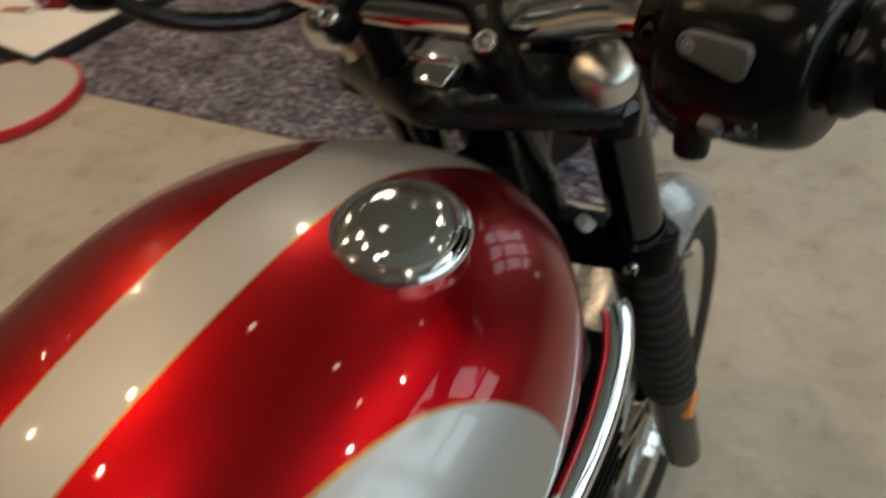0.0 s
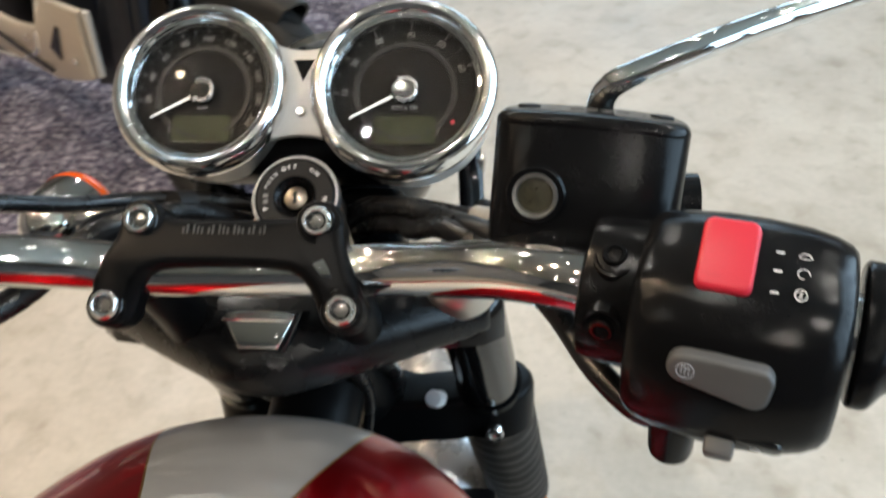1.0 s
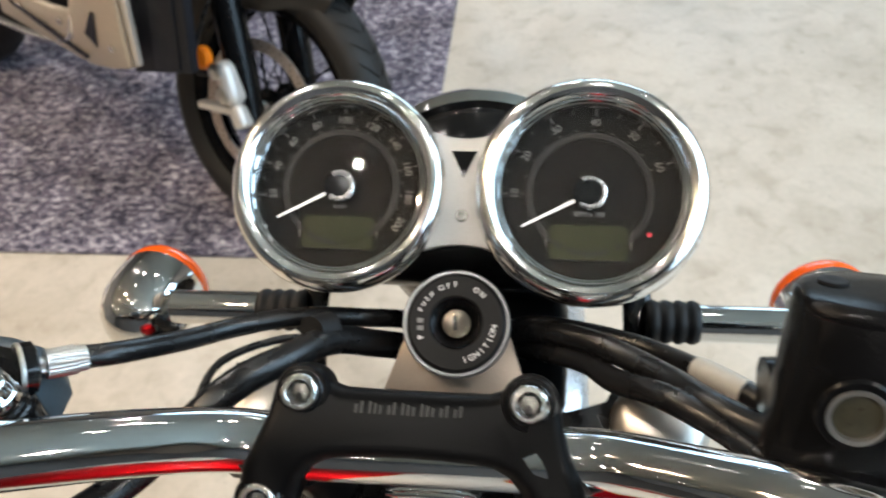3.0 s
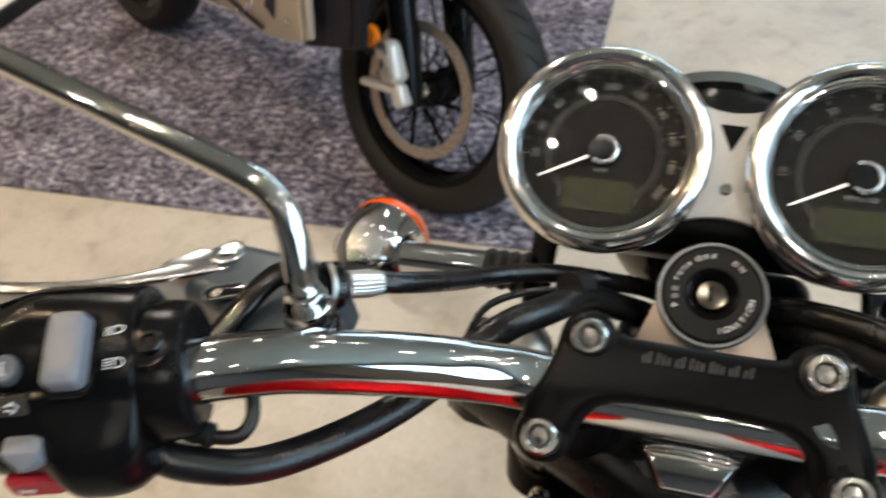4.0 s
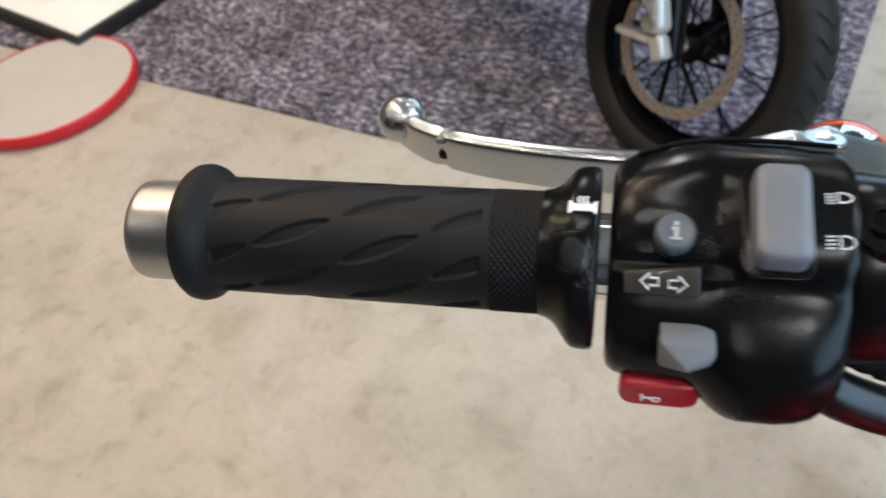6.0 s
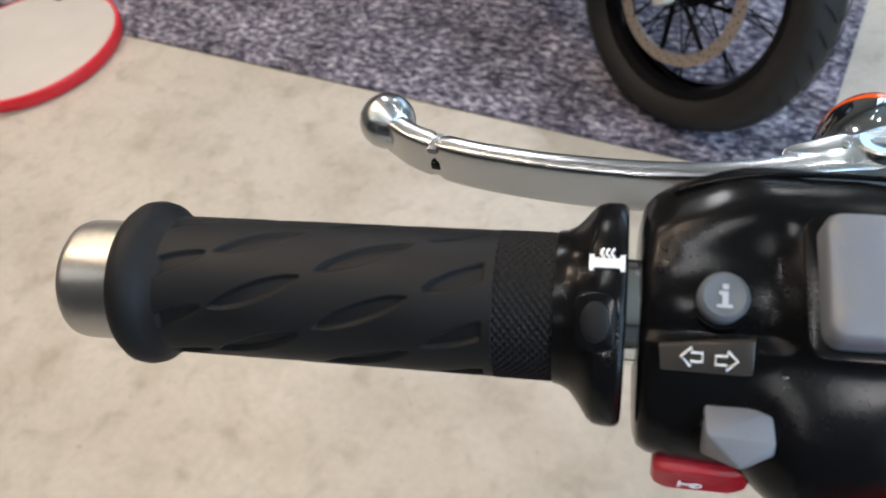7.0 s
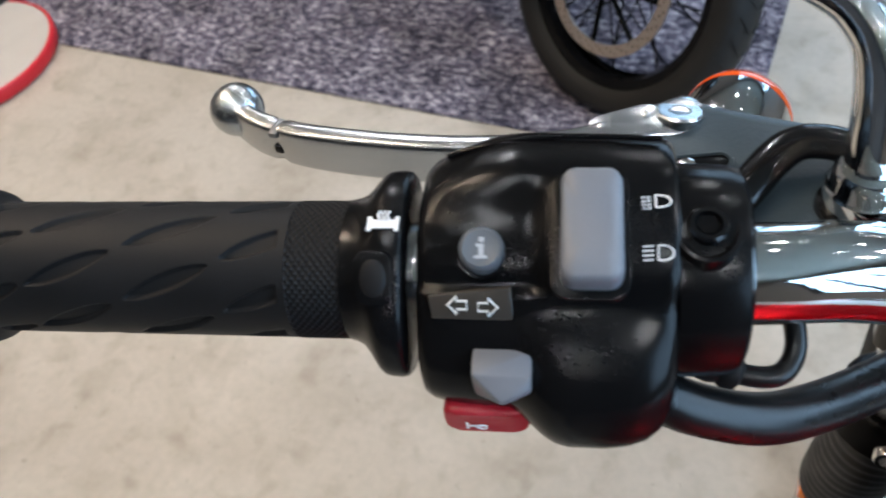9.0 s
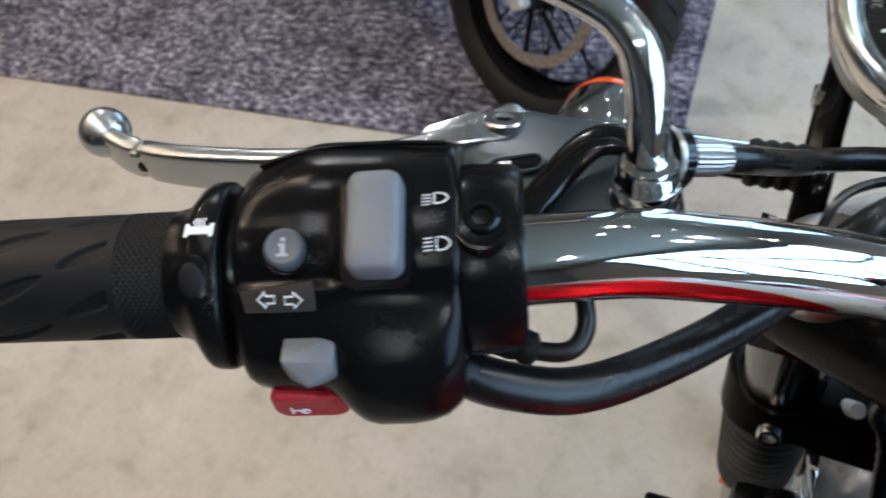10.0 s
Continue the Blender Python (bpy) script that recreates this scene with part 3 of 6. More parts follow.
# heat switch and print on the left collar
m = LEFT.seat_at(0.2596, 43, 0.0205)
part("heat_button", prism(rounded(0.0088, 0.0130, 0.0028), 0.0016, m @ pose(0, 0, -0.0006), 0.0007), BLACK, grip_l)
part("heat_button_dimple", ball((0.0032, 0.0046, 0.0007), m @ pose(0, 0, 0.001), 16), RUBBER, grip_l)
m = LEFT.seat_at(0.2577, 7, 0.0225)
heat = box((0.0062, 0.0024, 0.0003), m @ pose(0, -0.0008, 0))
for sx_ in (-1, 1):
    box((0.0010, 0.0040, 0.0003), m @ pose(0.0033 * sx_, -0.0008, 0), bm=heat)
for k in (-1, 0, 1):
    tube(smooth_path([m @ Vector((0.0011 * k + 0.00035 * math.sin(j * 2.0), -0.0002 + 0.0007 * j, 0.0004)) for j in range(5)], 3), 0.00028, 5, heat)
part("heat_symbol", heat, INK, grip_l)

# ---- left switch housing ----
POD = blend_round([(-150, 0.0320), (-110, 0.0325), (-70, 0.0345), (-42, 0.0353), (-20, 0.0330), (0, 0.0288), (20, 0.0264), (40, 0.0246), (60, 0.0230), (78, 0.0256), (95, 0.0300), (110, 0.0330), (130, 0.0340), (165, 0.0320)])
LOBE = blend_round([(-180, 0.0), (48, 0.0), (112, 0.0088), (130, 0.0080), (175, 0.0)])
PODIN = blend_round([(-180, 0.0235), (-90, 0.0250), (-40, 0.0270), (0, 0.0255), (30, 0.0235), (60, 0.0235), (90, 0.0265), (120, 0.0300), (150, 0.0270)])

PODINL = blend_round([(-180, 0.0215), (-90, 0.0250), (-40, 0.0270), (0, 0.0255), (30, 0.0235), (60, 0.0230), (90, 0.0240), (120, 0.0252), (150, 0.0232)])
PODR = blend_round([(-150, 0.0340), (-90, 0.0335), (-45, 0.0345), (-15, 0.0338), (0, 0.0335), (20, 0.0355), (36, 0.0385), (55, 0.0405), (75, 0.0425), (95, 0.0462), (112, 0.0495), (130, 0.0490), (155, 0.0455), (180, 0.0390)])


def step(a, b, x):
    t = min(1.0, max(0.0, (x - a) / (b - a)))
    return t * t * (3 - 2 * t)


def hollow(x, phi):
    """The sunken field round the information button, outboard of the dip switch."""
    phi = (phi + 180) % 360 - 180
    return 0.0032 * step(0.2205, 0.2245, x) * step(-14, 8, phi) * (1 - step(46, 52, phi))


def crown(x, phi):
    """The far upper edge of the left housing arches along the bar."""
    phi = (phi + 180) % 360 - 180
    return (0.0060 if x > 0.2190 else 0.0015) * ((x - 0.2190) / 0.029) ** 2 * step(-120, -60, phi) * (1 - step(-22, 10, phi))


def clamp_bolt(m, body):
    """A knurled socket-head bolt in an oval well."""
    knurl = [[m @ Vector(((r + (0.00025 if j % 2 and 0 < z < 0.004 else 0)) * math.cos(2 * math.pi * j / 48), (r + (0.00025 if j % 2 and 0 < z < 0.004 else 0)) * math.sin(2 * math.pi * j / 48), z)) for j in range(48)] for r, z in ((0.0044, -0.004), (0.0044, 0.0002), (0.0044, 0.0036), (0.0040, 0.0042), (0.0030, 0.0042), (0.0027, 0.0038))]
    bolt_head = part("clamp_bolt", rings_into(bmesh.new(), knurl, False), GLOSSBLACK, body, "black socket-head clamp bolt", angle=25)
    part("socket", lathe([(0.0028, 0.0039), (0.0026, 0.0018), (0.0012, 0.0014), (0, 0.0016)], m, 6, caps=False), BLACK, bolt_head)
    part("bolt_well", lathe([(0.0052, -0.004), (0.0060, 0.0024), (0.0066, 0.0030), (0.0074, 0.0028), (0.0082, -0.002)], m @ Matrix.Diagonal((1, 1.22, 1, 1)), 40, caps=False), BLACK, body)


def make_pod(side, shape, rows, inner, bolt):
    """A moulded housing along the bar with its clamp half and bolt."""
    n = 144
    rings = [[side.at(x, 360 * j / n, shape(360 * j / n) * k + (LOBE(360 * j / n) * q if q else 0) - (hollow(x, 360 * j / n) + crown(x, 360 * j / n) if side.s < 0 else 0)) for j in range(n)] for x, k, q in rows]
    body = part("switch_housing", rings_into(bmesh.new(), rings), BLACK, bike, "black moulded handlebar switch housing", angle=50)
    x0 = rows[0][0]
    part("clamp_half", side.loft([(inner, 0.6, 0), (inner, 0.88, 0), (inner + 0.0012, 0.95, 0), (inner + 0.004, 0.98, 0), (x0 - 0.002, 1.0, 0), (x0 - 0.0001, 0.99, 0), (x0 - 0.0001, 0.6, 0)], PODIN if side.s > 0 else PODINL, 72), BLACK, body)
    for phi, rho in ([(12, 0.0214)] if side.s < 0 else [(16, 0.0208), (84, 0.0228)]):
        clamp_bolt(side.seat_at(bolt, phi, rho), body)
    return body


pod_l = make_pod(LEFT, POD, [(0.1935, 0.60, 0.0), (0.1935, 0.93, 0.15), (0.1943, 0.960, 0.35), (0.1960, 0.975, 0.55), (0.1990, 0.985, 0.80), (0.2030, 0.99, 0.95), (0.2080, 1.0, 1.0), (0.2130, 1.0, 1.0), (0.2165, 1.0, 1.0), (0.2190, 1.0, 0.93), (0.2205, 1.0, 0.85), (0.2220, 1.0, 0.74), (0.2235, 1.0, 0.60), (0.2250, 1.0, 0.44), (0.2265, 1.0, 0.28), (0.2280, 1.0, 0.14), (0.2300, 1.0, 0.0), (0.2350, 0.995, 0), (0.2430, 0.98, 0), (0.2475, 0.95, 0), (0.2495, 0.91, 0), (0.2503, 0.84, 0), (0.2505, 0.6, 0)], 0.1780, 0.1880)
part("parting_ridge", tube([LEFT.at(x, -31, POD(-31) - crown(x, -31) - hollow(x, -31) - 0.0001) for x in [0.1965 + 0.0480 * k / 24 for k in range(25)]], 0.0007, 8), BLACK, pod_l)
# dip switch with its frame
m = LEFT.seat_at(0.2124, 19, 0.0268)
part("switch_frame", prism(rounded(0.0176, 0.0306, 0.0044), 0.0012, m @ pose(0.0, -0.0002, -0.0006), 0.0008), BLACK, pod_l)
rocker = []
for z, k in ((-0.001, 1.0), (0.0040, 1.0), (0.0056, 0.96), (0.0062, 0.90), (0.0062, 0.5)):
    rocker.append([m @ Vector((px * k, py * k, z + (0.0016 * (py / 0.0125) ** 2 if z > 0 else 0))) for px, py in rounded(0.0134, 0.0262, 0.0032, 5, 0.0003, -0.0002)])
part("dip_switch", rings_into(bmesh.new(), rocker), GREY, pod_l, "light grey rocker dip switch")


def beam_symbol(m, dashed):
    bm = bmesh.new()
    arc = [m @ Vector((0.0002 + 0.0024 * math.cos(a), 0.00165 * math.sin(a), 0)) for a in [radians(-90 + 180 * k / 12) for k in range(13)]]
    arc = [m @ Vector((-0.0007, -0.00165, 0))] + arc + [m @ Vector((-0.0007, 0.00165, 0))]
    tube(arc + [arc[0]], 0.00022, 5, bm)
    for k in range(4):
        y = 0.0015 - 0.001 * k
        for a, b in (((-0.0017, -0.0026), (-0.0030, -0.0036)) if dashed else ((-0.0017, -0.0040),)):
            tube([m @ Vector((a, y - (0.0003 if dashed else 0), 0)), m @ Vector((b, y - (0.0006 if dashed else 0.0002), 0))], 0.0002, 5, bm)
    return bm


part("dipped_beam_symbol", beam_symbol(LEFT.seat_at(0.1982, 4, 0.0284), True), INK, pod_l)
part("main_beam_symbol", beam_symbol(LEFT.seat_at(0.1978, 28, 0.0262), False), INK, pod_l)
m = LEFT.seat_at(0.2352, 26, 0.0222)
part("info_recess", lathe([(0.0054, -0.003), (0.0056, -0.0006), (0.0062, -0.0006), (0.0070, -0.003)], m, 36, caps=False), BLACK, pod_l)
info = part("info_button", lathe([(0.0052, -0.002), (0.0052, 0.0026), (0.0049, 0.0033), (0.0042, 0.0038), (0.0036, 0.0036), (0, 0.0033)], m, 36), INFO, pod_l, "round slate-grey information button")
letter = box((0.0012, 0.0011, 0.0002), m @ pose(0.0001, 0.0019, 0.0038))
for lx, ly, lw, lh in ((0.0001, -0.0006, 0.0012, 0.0031), (-0.0005, 0.0006, 0.0013, 0.0007), (0.0, -0.0021, 0.0030, 0.0007)):
    box((lw, lh, 0.0002), m @ pose(lx, ly, 0.0038), bm=letter)
part("info_letter", letter, DIMINK, info)
# indicator arrows on a smooth bevel, its warm lamp sheen painted as taupe
m = LEFT.seat_at(0.2374, 56, 0.0222)
part("arrow_panel", prism([(-0.0100, -0.0040), (0.0088, -0.0042), (0.0084, 0.0040), (0.0020, 0.0034), (-0.0106, 0.0016)], 0.0014, m @ pose(0.0006, 0, -0.0002) @ pose(0, 0, 0, 3, 0, 0), 0.0005), PANEL, pod_l, "black arrow bevel tinted taupe for its warm sheen")


def arrow_symbol(m, s):
    out = [(-0.0027, 0), (-0.0002, 0.0024), (-0.0002, 0.0011), (0.0024, 0.0011), (0.0024, -0.0011), (-0.0002, -0.0011), (-0.0002, -0.0024)]
    return tube([m @ Vector((s * x * 0.86, y * 0.9, 0)) for x, y in out], 0.00033, 6, closed=True)


part("left_arrow", arrow_symbol(m @ pose(-0.0032, -0.0004, 0.0014), 1), INK, pod_l)
part("right_arrow", arrow_symbol(m @ pose(0.0036, -0.0008, 0.0014), -1), INK, pod_l)
# indicator slider
m = LEFT.seat_at(0.2288, 91, 0.0278)
part("slider_well", prism(rounded(0.0150, 0.0090, 0.0020), 0.0010, m @ pose(-0.002, 0, -0.0002), 0.0004), GLOSSBLACK, pod_l)
wedge = bmesh.new()
for v in ((-0.0066, 0.0052, 0.0050), (0.0068, 0.0052, 0.0054), (0.0068, 0.0030, 0.0072), (0.0004, 0.0006, 0.0102), (-0.0066, -0.0060, 0.0040), (0.0010, -0.0076, 0.0046), (0.0066, -0.0040, 0.0044), (-0.0068, 0.0010, 0.0048), (-0.0068, 0.0050, -0.002), (0.0068, 0.0050, -0.002), (0.0064, -0.0050, -0.002), (-0.0004, -0.0064, -0.002), (-0.0066, -0.0058, -0.002)):
    wedge.verts.new(m @ (Vector(v) + Vector((-0.0022, 0, 0))))
bmesh.ops.convex_hull(wedge, input=wedge.verts)
bmesh.ops.bevel(wedge, geom=list(wedge.edges), offset=0.0005, segments=2, affect="EDGES", profile=0.5)
part("indicator_slider", wedge, GREY, pod_l, "light grey wedge-shaped indicator slider", angle=28)
# horn
m = LEFT.seat_at(0.2365, 126, 0.0344) @ pose(0, 0, 0, -34, 0, 0)
horn = [[m @ Vector((px * k + 0.0010, py * k - 0.0004, z - 0.0006 * (px / 0.009) ** 2)) for px, py in rounded(0.0218, 0.0104, 0.0030)] for z, k in ((-0.002, 0.97), (0.0030, 1.0), (0.0042, 0.95), (0.0047, 0.85), (0.0049, 0.4))]
hornb = part("horn_button", rings_into(bmesh.new(), horn), REDHORN, pod_l, "dark red horn button")
ms = m @ pose(-0.001, 0, 0.0050)
hs = prism([(-0.0030, 0.0016), (-0.0030, -0.0016), (-0.0023, -0.0016), (-0.0023, -0.0004), (0.0012, -0.0004), (0.0012, 0.0004), (-0.0023, 0.0004), (-0.0023, 0.0016)], 0.0002, ms)
tube([ms @ Vector((0.0010 + 0.0013 * math.cos(a), -0.0004 + 0.0010 * math.sin(a), 0.0001)) for a in [2 * math.pi * k / 14 for k in range(14)]], 0.0002, 5, hs, closed=True)
part("horn_symbol", hs, INK, hornb)

# ---- right switch housing ----
pod_r = make_pod(RIGHT, PODR, [(0.1840, 0.60, 0), (0.1840, 0.84, 0), (0.1850, 0.88, 0), (0.1890, 0.93, 0), (0.1960, 0.97, 0), (0.2080, 1.0, 0), (0.2220, 1.0, 0), (0.2350, 0.97, 0), (0.2430, 0.92, 0), (0.2480, 0.86, 0), (0.2500, 0.80, 0), (0.2505, 0.6, 0)], 0.1640, 0.1745)
m = RIGHT.seat_at(0.2110, 20, 0.0320)
kill = []
for z, k in ((-0.001, 1.0), (0.0080, 1.0), (0.0094, 0.97), (0.0102, 0.91), (0.0104, 0.84)):
    kill.append([m @ Vector((px * k, py * k, z + (0.0022 * (py / 0.0105) if z > 0 else 0))) for px, py in rounded(0.0182, 0.0240, 0.0030)])
part("kill_switch", rings_into(bmesh.new(), kill), REDSW, pod_r, "bright red engine stop rocker switch")
for phi, kind_ in ((6, 0), (20, 1), (33, 2)):
    m = RIGHT.seat_at(0.2260, phi, PODR(phi) + 0.0001)
    part("position_mark", box((0.0026, 0.0007, 0.0003), m, 0), INK, pod_r)
    m = RIGHT.seat_at(0.2335, phi - 1, PODR(phi - 1) * 0.985 + 0.0002)
    if kind_ == 0:
        bm = tube([m @ Vector(p) for p in ((-0.0020, -0.0008, 0), (-0.0010, 0.0008, 0), (0.0010, 0.0008, 0), (0.0020, -0.0008, 0), (0.0012, -0.0014, 0), (-0.0012, -0.0014, 0))], 0.0002, 5, closed=True)
    else:
        bm = tube([m @ Vector((0.0018 * math.cos(a), 0.0018 * math.sin(a), 0)) for a in [2 * math.pi * k / 18 for k in range(18 if kind_ == 2 else 15)]], 0.0002, 5, closed=kind_ == 2)
        if kind_ == 2:
            tube([m @ Vector(p) for p in ((0.0005, 0.0011, 0), (-0.0004, 0.0001, 0), (0.0004, -0.0001, 0), (-0.0005, -0.0011, 0))], 0.0002, 5, bm)
    part("switch_symbol", bm, INK, pod_r)
m = RIGHT.seat_at(0.2140, 76, 0.0415)
paddle = arc(-0.0108, 0.0006, 0.0056, 95, 265, 8) + arc(0.0118, -0.0034, 0.0050, -98, -8, 5) + arc(0.0122, 0.0026, 0.0050, 0, 80, 5) + [(-0.0020, 0.0072)]
part("start_button", prism(paddle, 0.0054, m @ pose(0.0004, 0.0004, -0.0010, 0, 0, -4), 0.0016, 3), DARKGREY, pod_r, "dark grey start button")
m2 = m @ pose(-0.0096, 0.0018, 0.0046, 0, 0, -6) @ Matrix.Scale(1.35, 4)
mode = tube([m2 @ Vector((0.0021 * math.cos(a), 0.0021 * math.sin(a), 0)) for a in [2 * math.pi * k / 20 for k in range(20)]], 0.00018, 5, closed=True)
for k in (-1, 0, 1):
    tube([m2 @ Vector((0.0009 * k, -0.001, 0)), m2 @ Vector((0.0009 * k, 0.001, 0))], 0.00018, 5, mode)
tube([m2 @ Vector((-0.0009, 0.001, 0)), m2 @ Vector((0.0009, 0.001, 0))], 0.00018, 5, mode)
part("mode_symbol", mode, DIMINK, pod_r)
m = RIGHT.seat_at(0.2175, 112, 0.0468)
part("hazard_well", prism(rounded(0.0340, 0.0100, 0.0035), 0.0030, m @ pose(0.004, 0, -0.001), 0.0012), GLOSSBLACK, pod_r)
part("hazard_slider", box((0.0100, 0.0085, 0.0080), m @ pose(0.001, -0.001, 0.0040), 0.0018), DARKGREY, pod_r)
part("hazard_symbol", tube([m @ Vector((0.0125 + 0.0018 * math.cos(a), 0.0016 * math.sin(a), 0.0022)) for a in (math.pi / 2, math.pi * 7 / 6, math.pi * 11 / 6)], 0.0002, 5, closed=True), INK, pod_r)
p = RIGHT.seat_at(0.2020, 128, 0.0400).translation
m = along(p, p + Vector((0.02, -0.12, -1.0)))
part("cable_boss", lathe([(0.0090, -0.012), (0.0088, 0.006), (0.0084, 0.020), (0.0078, 0.0225), (0.0060, 0.0235), (0.0050, 0.0225), (0.0048, 0.016), (0, 0.016)], m, 28), BLACK, pod_r)

# ---- bar clamp ----
clamp_m = frame_at((CX - 0.0025, 0.0002, 1.0583), (1, 0, -0.022), (0, 0.033, 0.0255))


def clamp_outline():
    """A bridge with two legs that splay out and back, clockwise from the middle of its upper edge."""
    edge = [(0.0, 0.0225), (0.016, 0.0225), (0.028, 0.0228), (0.034, 0.0248)]
    edge += arc(0.0435, 0.0205, 0.0110, 115, 8) + [(0.0558, 0.0120), (0.0590, 0.0020), (0.0640, -0.0090)]
    edge += arc(0.0555, -0.0205, 0.0112, 25, -160, 9) + [(0.0425, -0.0165), (0.0402, -0.0110), (0.0364, -0.0062), (0.0310, -0.0034), (0.0240, -0.0024), (0.012, -0.0018), (0.0, -0.0016)]
    back = [(-x, y) for x, y in reversed(edge[1:-1])]
    return list(reversed(edge + back))


def clamp_sag(y):
    """The clamp arches over the bar and falls to its bolts."""
    return -0.0074 * (1 - math.exp(-((y + 0.001) / 0.0125) ** 2))


def arched_clamp():
    bm = prism(clamp_outline(), 0.0195, pose(0, 0, -0.0155), 0.0056, 6)
    for v in bm.verts:
        v.co.z += clamp_sag(v.co.y) * step(-0.016, -0.004, v.co.z)
    bm.transform(clamp_m)
    return bm


clamp = part("bar_clamp", arched_clamp(), CASTBLACK, bike, "black cast handlebar clamp with four bolts", angle=50)
for s in (-1, 1):
    for x, y in ((0.0428, 0.0205), (0.0562, -0.0205)):
        part("bolt_boss", lathe([(0.0090, -0.0170), (0.0104, -0.0140), (0.0106, -0.004), (0.0106, 0.0030), (0.0098, 0.0048), (0.0080, 0.0052), (0.0, 0.0052)], clamp_m @ pose(s * x, y, -0.0070), 32), CASTBLACK, clamp)


def cap_bolt(m, parent, r=0.0066):
    part("bolt", lathe([(r, -0.004), (r, 0.0034), (r * 0.95, 0.0046), (r * 0.84, 0.0053), (r * 0.70, 0.0053), (r * 0.60, 0.0046), (r * 0.56, 0.0030)], m, 24, caps=False), STEEL, parent, "bright socket-head steel bolt")
    # socket interior is coloured darker than the head to read as shaded
    part("bolt_socket", lathe([(r * 0.66, 0.0048), (r * 0.58, 0.0030), (r * 0.50, 0.0024), (r * 0.18, 0.0028), (0, 0.0031)], m, 6, caps=False), SOCKET, parent)


for s in (-1, 1):
    for x, y in ((0.0428, 0.0205), (0.0562, -0.0205)):
        part("washer", lathe([(0.0084, -0.001), (0.0084, 0.0008), (0.0080, 0.0012), (0.0, 0.0012)], clamp_m @ pose(s * x, y, -0.0024), 32), GLOSSBLACK, clamp)
        cap_bolt(clamp_m @ pose(s * x, y, -0.0030), clamp, 0.0073)
x = -0.0215
for n_, w_ in ((2, 0.0011), (3, 0.0009), (2, 0.0010), (3, 0.0009), (3, 0.0010), (2, 0.0010), (2, 0.0010)):
    for k in range(n_):
        part("raised_mark", box((w_, 0.0080 - 0.0012 * ((k + n_) % 3), 0.0005), clamp_m @ pose(x, 0.0145, 0.0042 + clamp_sag(0.0145), 0, 0, -4)), CLAMPMARK, clamp)
        x += 0.0020
    x += 0.0012

# ---- top yoke, fork legs, lower yoke; the machine leans a little on its stand ----
FORK_X, RAKE, LEANING = 0.0945, 0.30, 0.06


def fork_y(z):
    return 0.067 + RAKE * (0.995 - z)


def mid_x(z):
    return CX + 0.0025 + LEANING * (0.99 - z)


YOKE = frame_at((CX, 0.062, 0.970), (1, 0, 0), (0, 1, -RAKE))
outline = [(0.124, 0.012), (0.114, 0.026), (0.098, 0.030), (0.070, 0.022), (0.035, 0.030), (0.0, 0.034)]
outline += [(-x, y) for x, y in reversed(outline[:-1])]
outline += [(-0.124, 0.000), (-0.112, -0.010), (-0.090, -0.014), (0.090, -0.014), (0.112, -0.010), (0.124, 0.000)]
yoke = part("top_yoke", prism(outline, 0.034, YOKE @ pose(0, 0, -0.026), 0.019, 9), GLOSSBLACK, bike, "black cast top fork yoke", angle=60)
for s in (-1, 1):
    part("riser", tube([(CX + s * 0.047, 0.026, 0.985), (CX + s * 0.047, 0.018, 1.012), (CX + s * 0.0475, 0.009, 1.040)], [0.0135, 0.0130, 0.0130], 24), CASTBLACK, yoke)


def yoke_bowl():
    """The rounded rear of the yoke: each slice falls in a quarter-ellipse from under the bar to the rear lip, then tucks in below."""
    rear = lambda x: 0.062 - 0.0757 * (1 - ((x * x + 0.0004) ** 0.5 - 0.02) / 0.1165)
    rings = []
    for k in range(65):
        x = -0.116 + 0.232 * k / 64
        yb = rear(x)
        d = yb + 0.024 - 0.026
        y0 = 0.026 + 0.5 * (d + (d * d + 0.0003) ** 0.5)
        zb = 0.955 - 0.28 * (yb - 0.062)
        zt = 1.003 - 0.024 * (x / 0.116) ** 2
        ring = [Vector((CX + x, y0 + 0.020, zb - 0.010)), Vector((CX + x, y0 + 0.020, zt)), Vector((CX + x, y0 + 0.008, zt))]
        for j in range(21):
            f = math.pi / 2 * j / 20
            ring.append(Vector((CX + x, y0 + (yb - y0) * math.sin(f), zb + (zt - zb) * math.cos(f) ** 0.9)))
        for j in range(1, 7):
            f = math.pi / 2 * j / 6
            ring.append(Vector((CX + x, yb + 0.016 * (1 - math.cos(f)), zb - 0.010 * math.sin(f))))
        rings.append(ring)
    return rings_into(bmesh.new(), rings)


part("yoke_bowl", yoke_bowl(), YOKEPAINT, yoke, angle=80)
m = frame_at((0.0025, 0.0065, 1.0035), (1, -0.02, 0.01), (0, 0.0125, 0.0120))
part("badge_seat", prism([(-0.0125, -0.0135), (0.0125, -0.0135), (0.0225, 0.0105), (-0.0225, 0.0105)], 0.014, m @ pose(0, 0, -0.0140), 0.0050, 5), GLOSSBLACK, yoke)
part("yoke_badge", prism([(-0.0105, -0.0092), (0.0105, -0.0092), (0.0196, 0.0082), (-0.0196, 0.0082)], 0.0046, m @ pose(0, 0, -0.001), 0.0020, 4), CHROME, yoke, "chromed trapezoid yoke badge plate")
part("badge_lip", tube([m @ Vector((x, 0.0076 - 0.6 * x * x * 4, 0.0034)) for x in (-0.0190, -0.0150, -0.008, 0.0, 0.008, 0.0150, 0.0190)], [0.0012, 0.0026, 0.0030, 0.0030, 0.0030, 0.0026, 0.0012], 14), CHROME, yoke)
LOWZ = 0.787
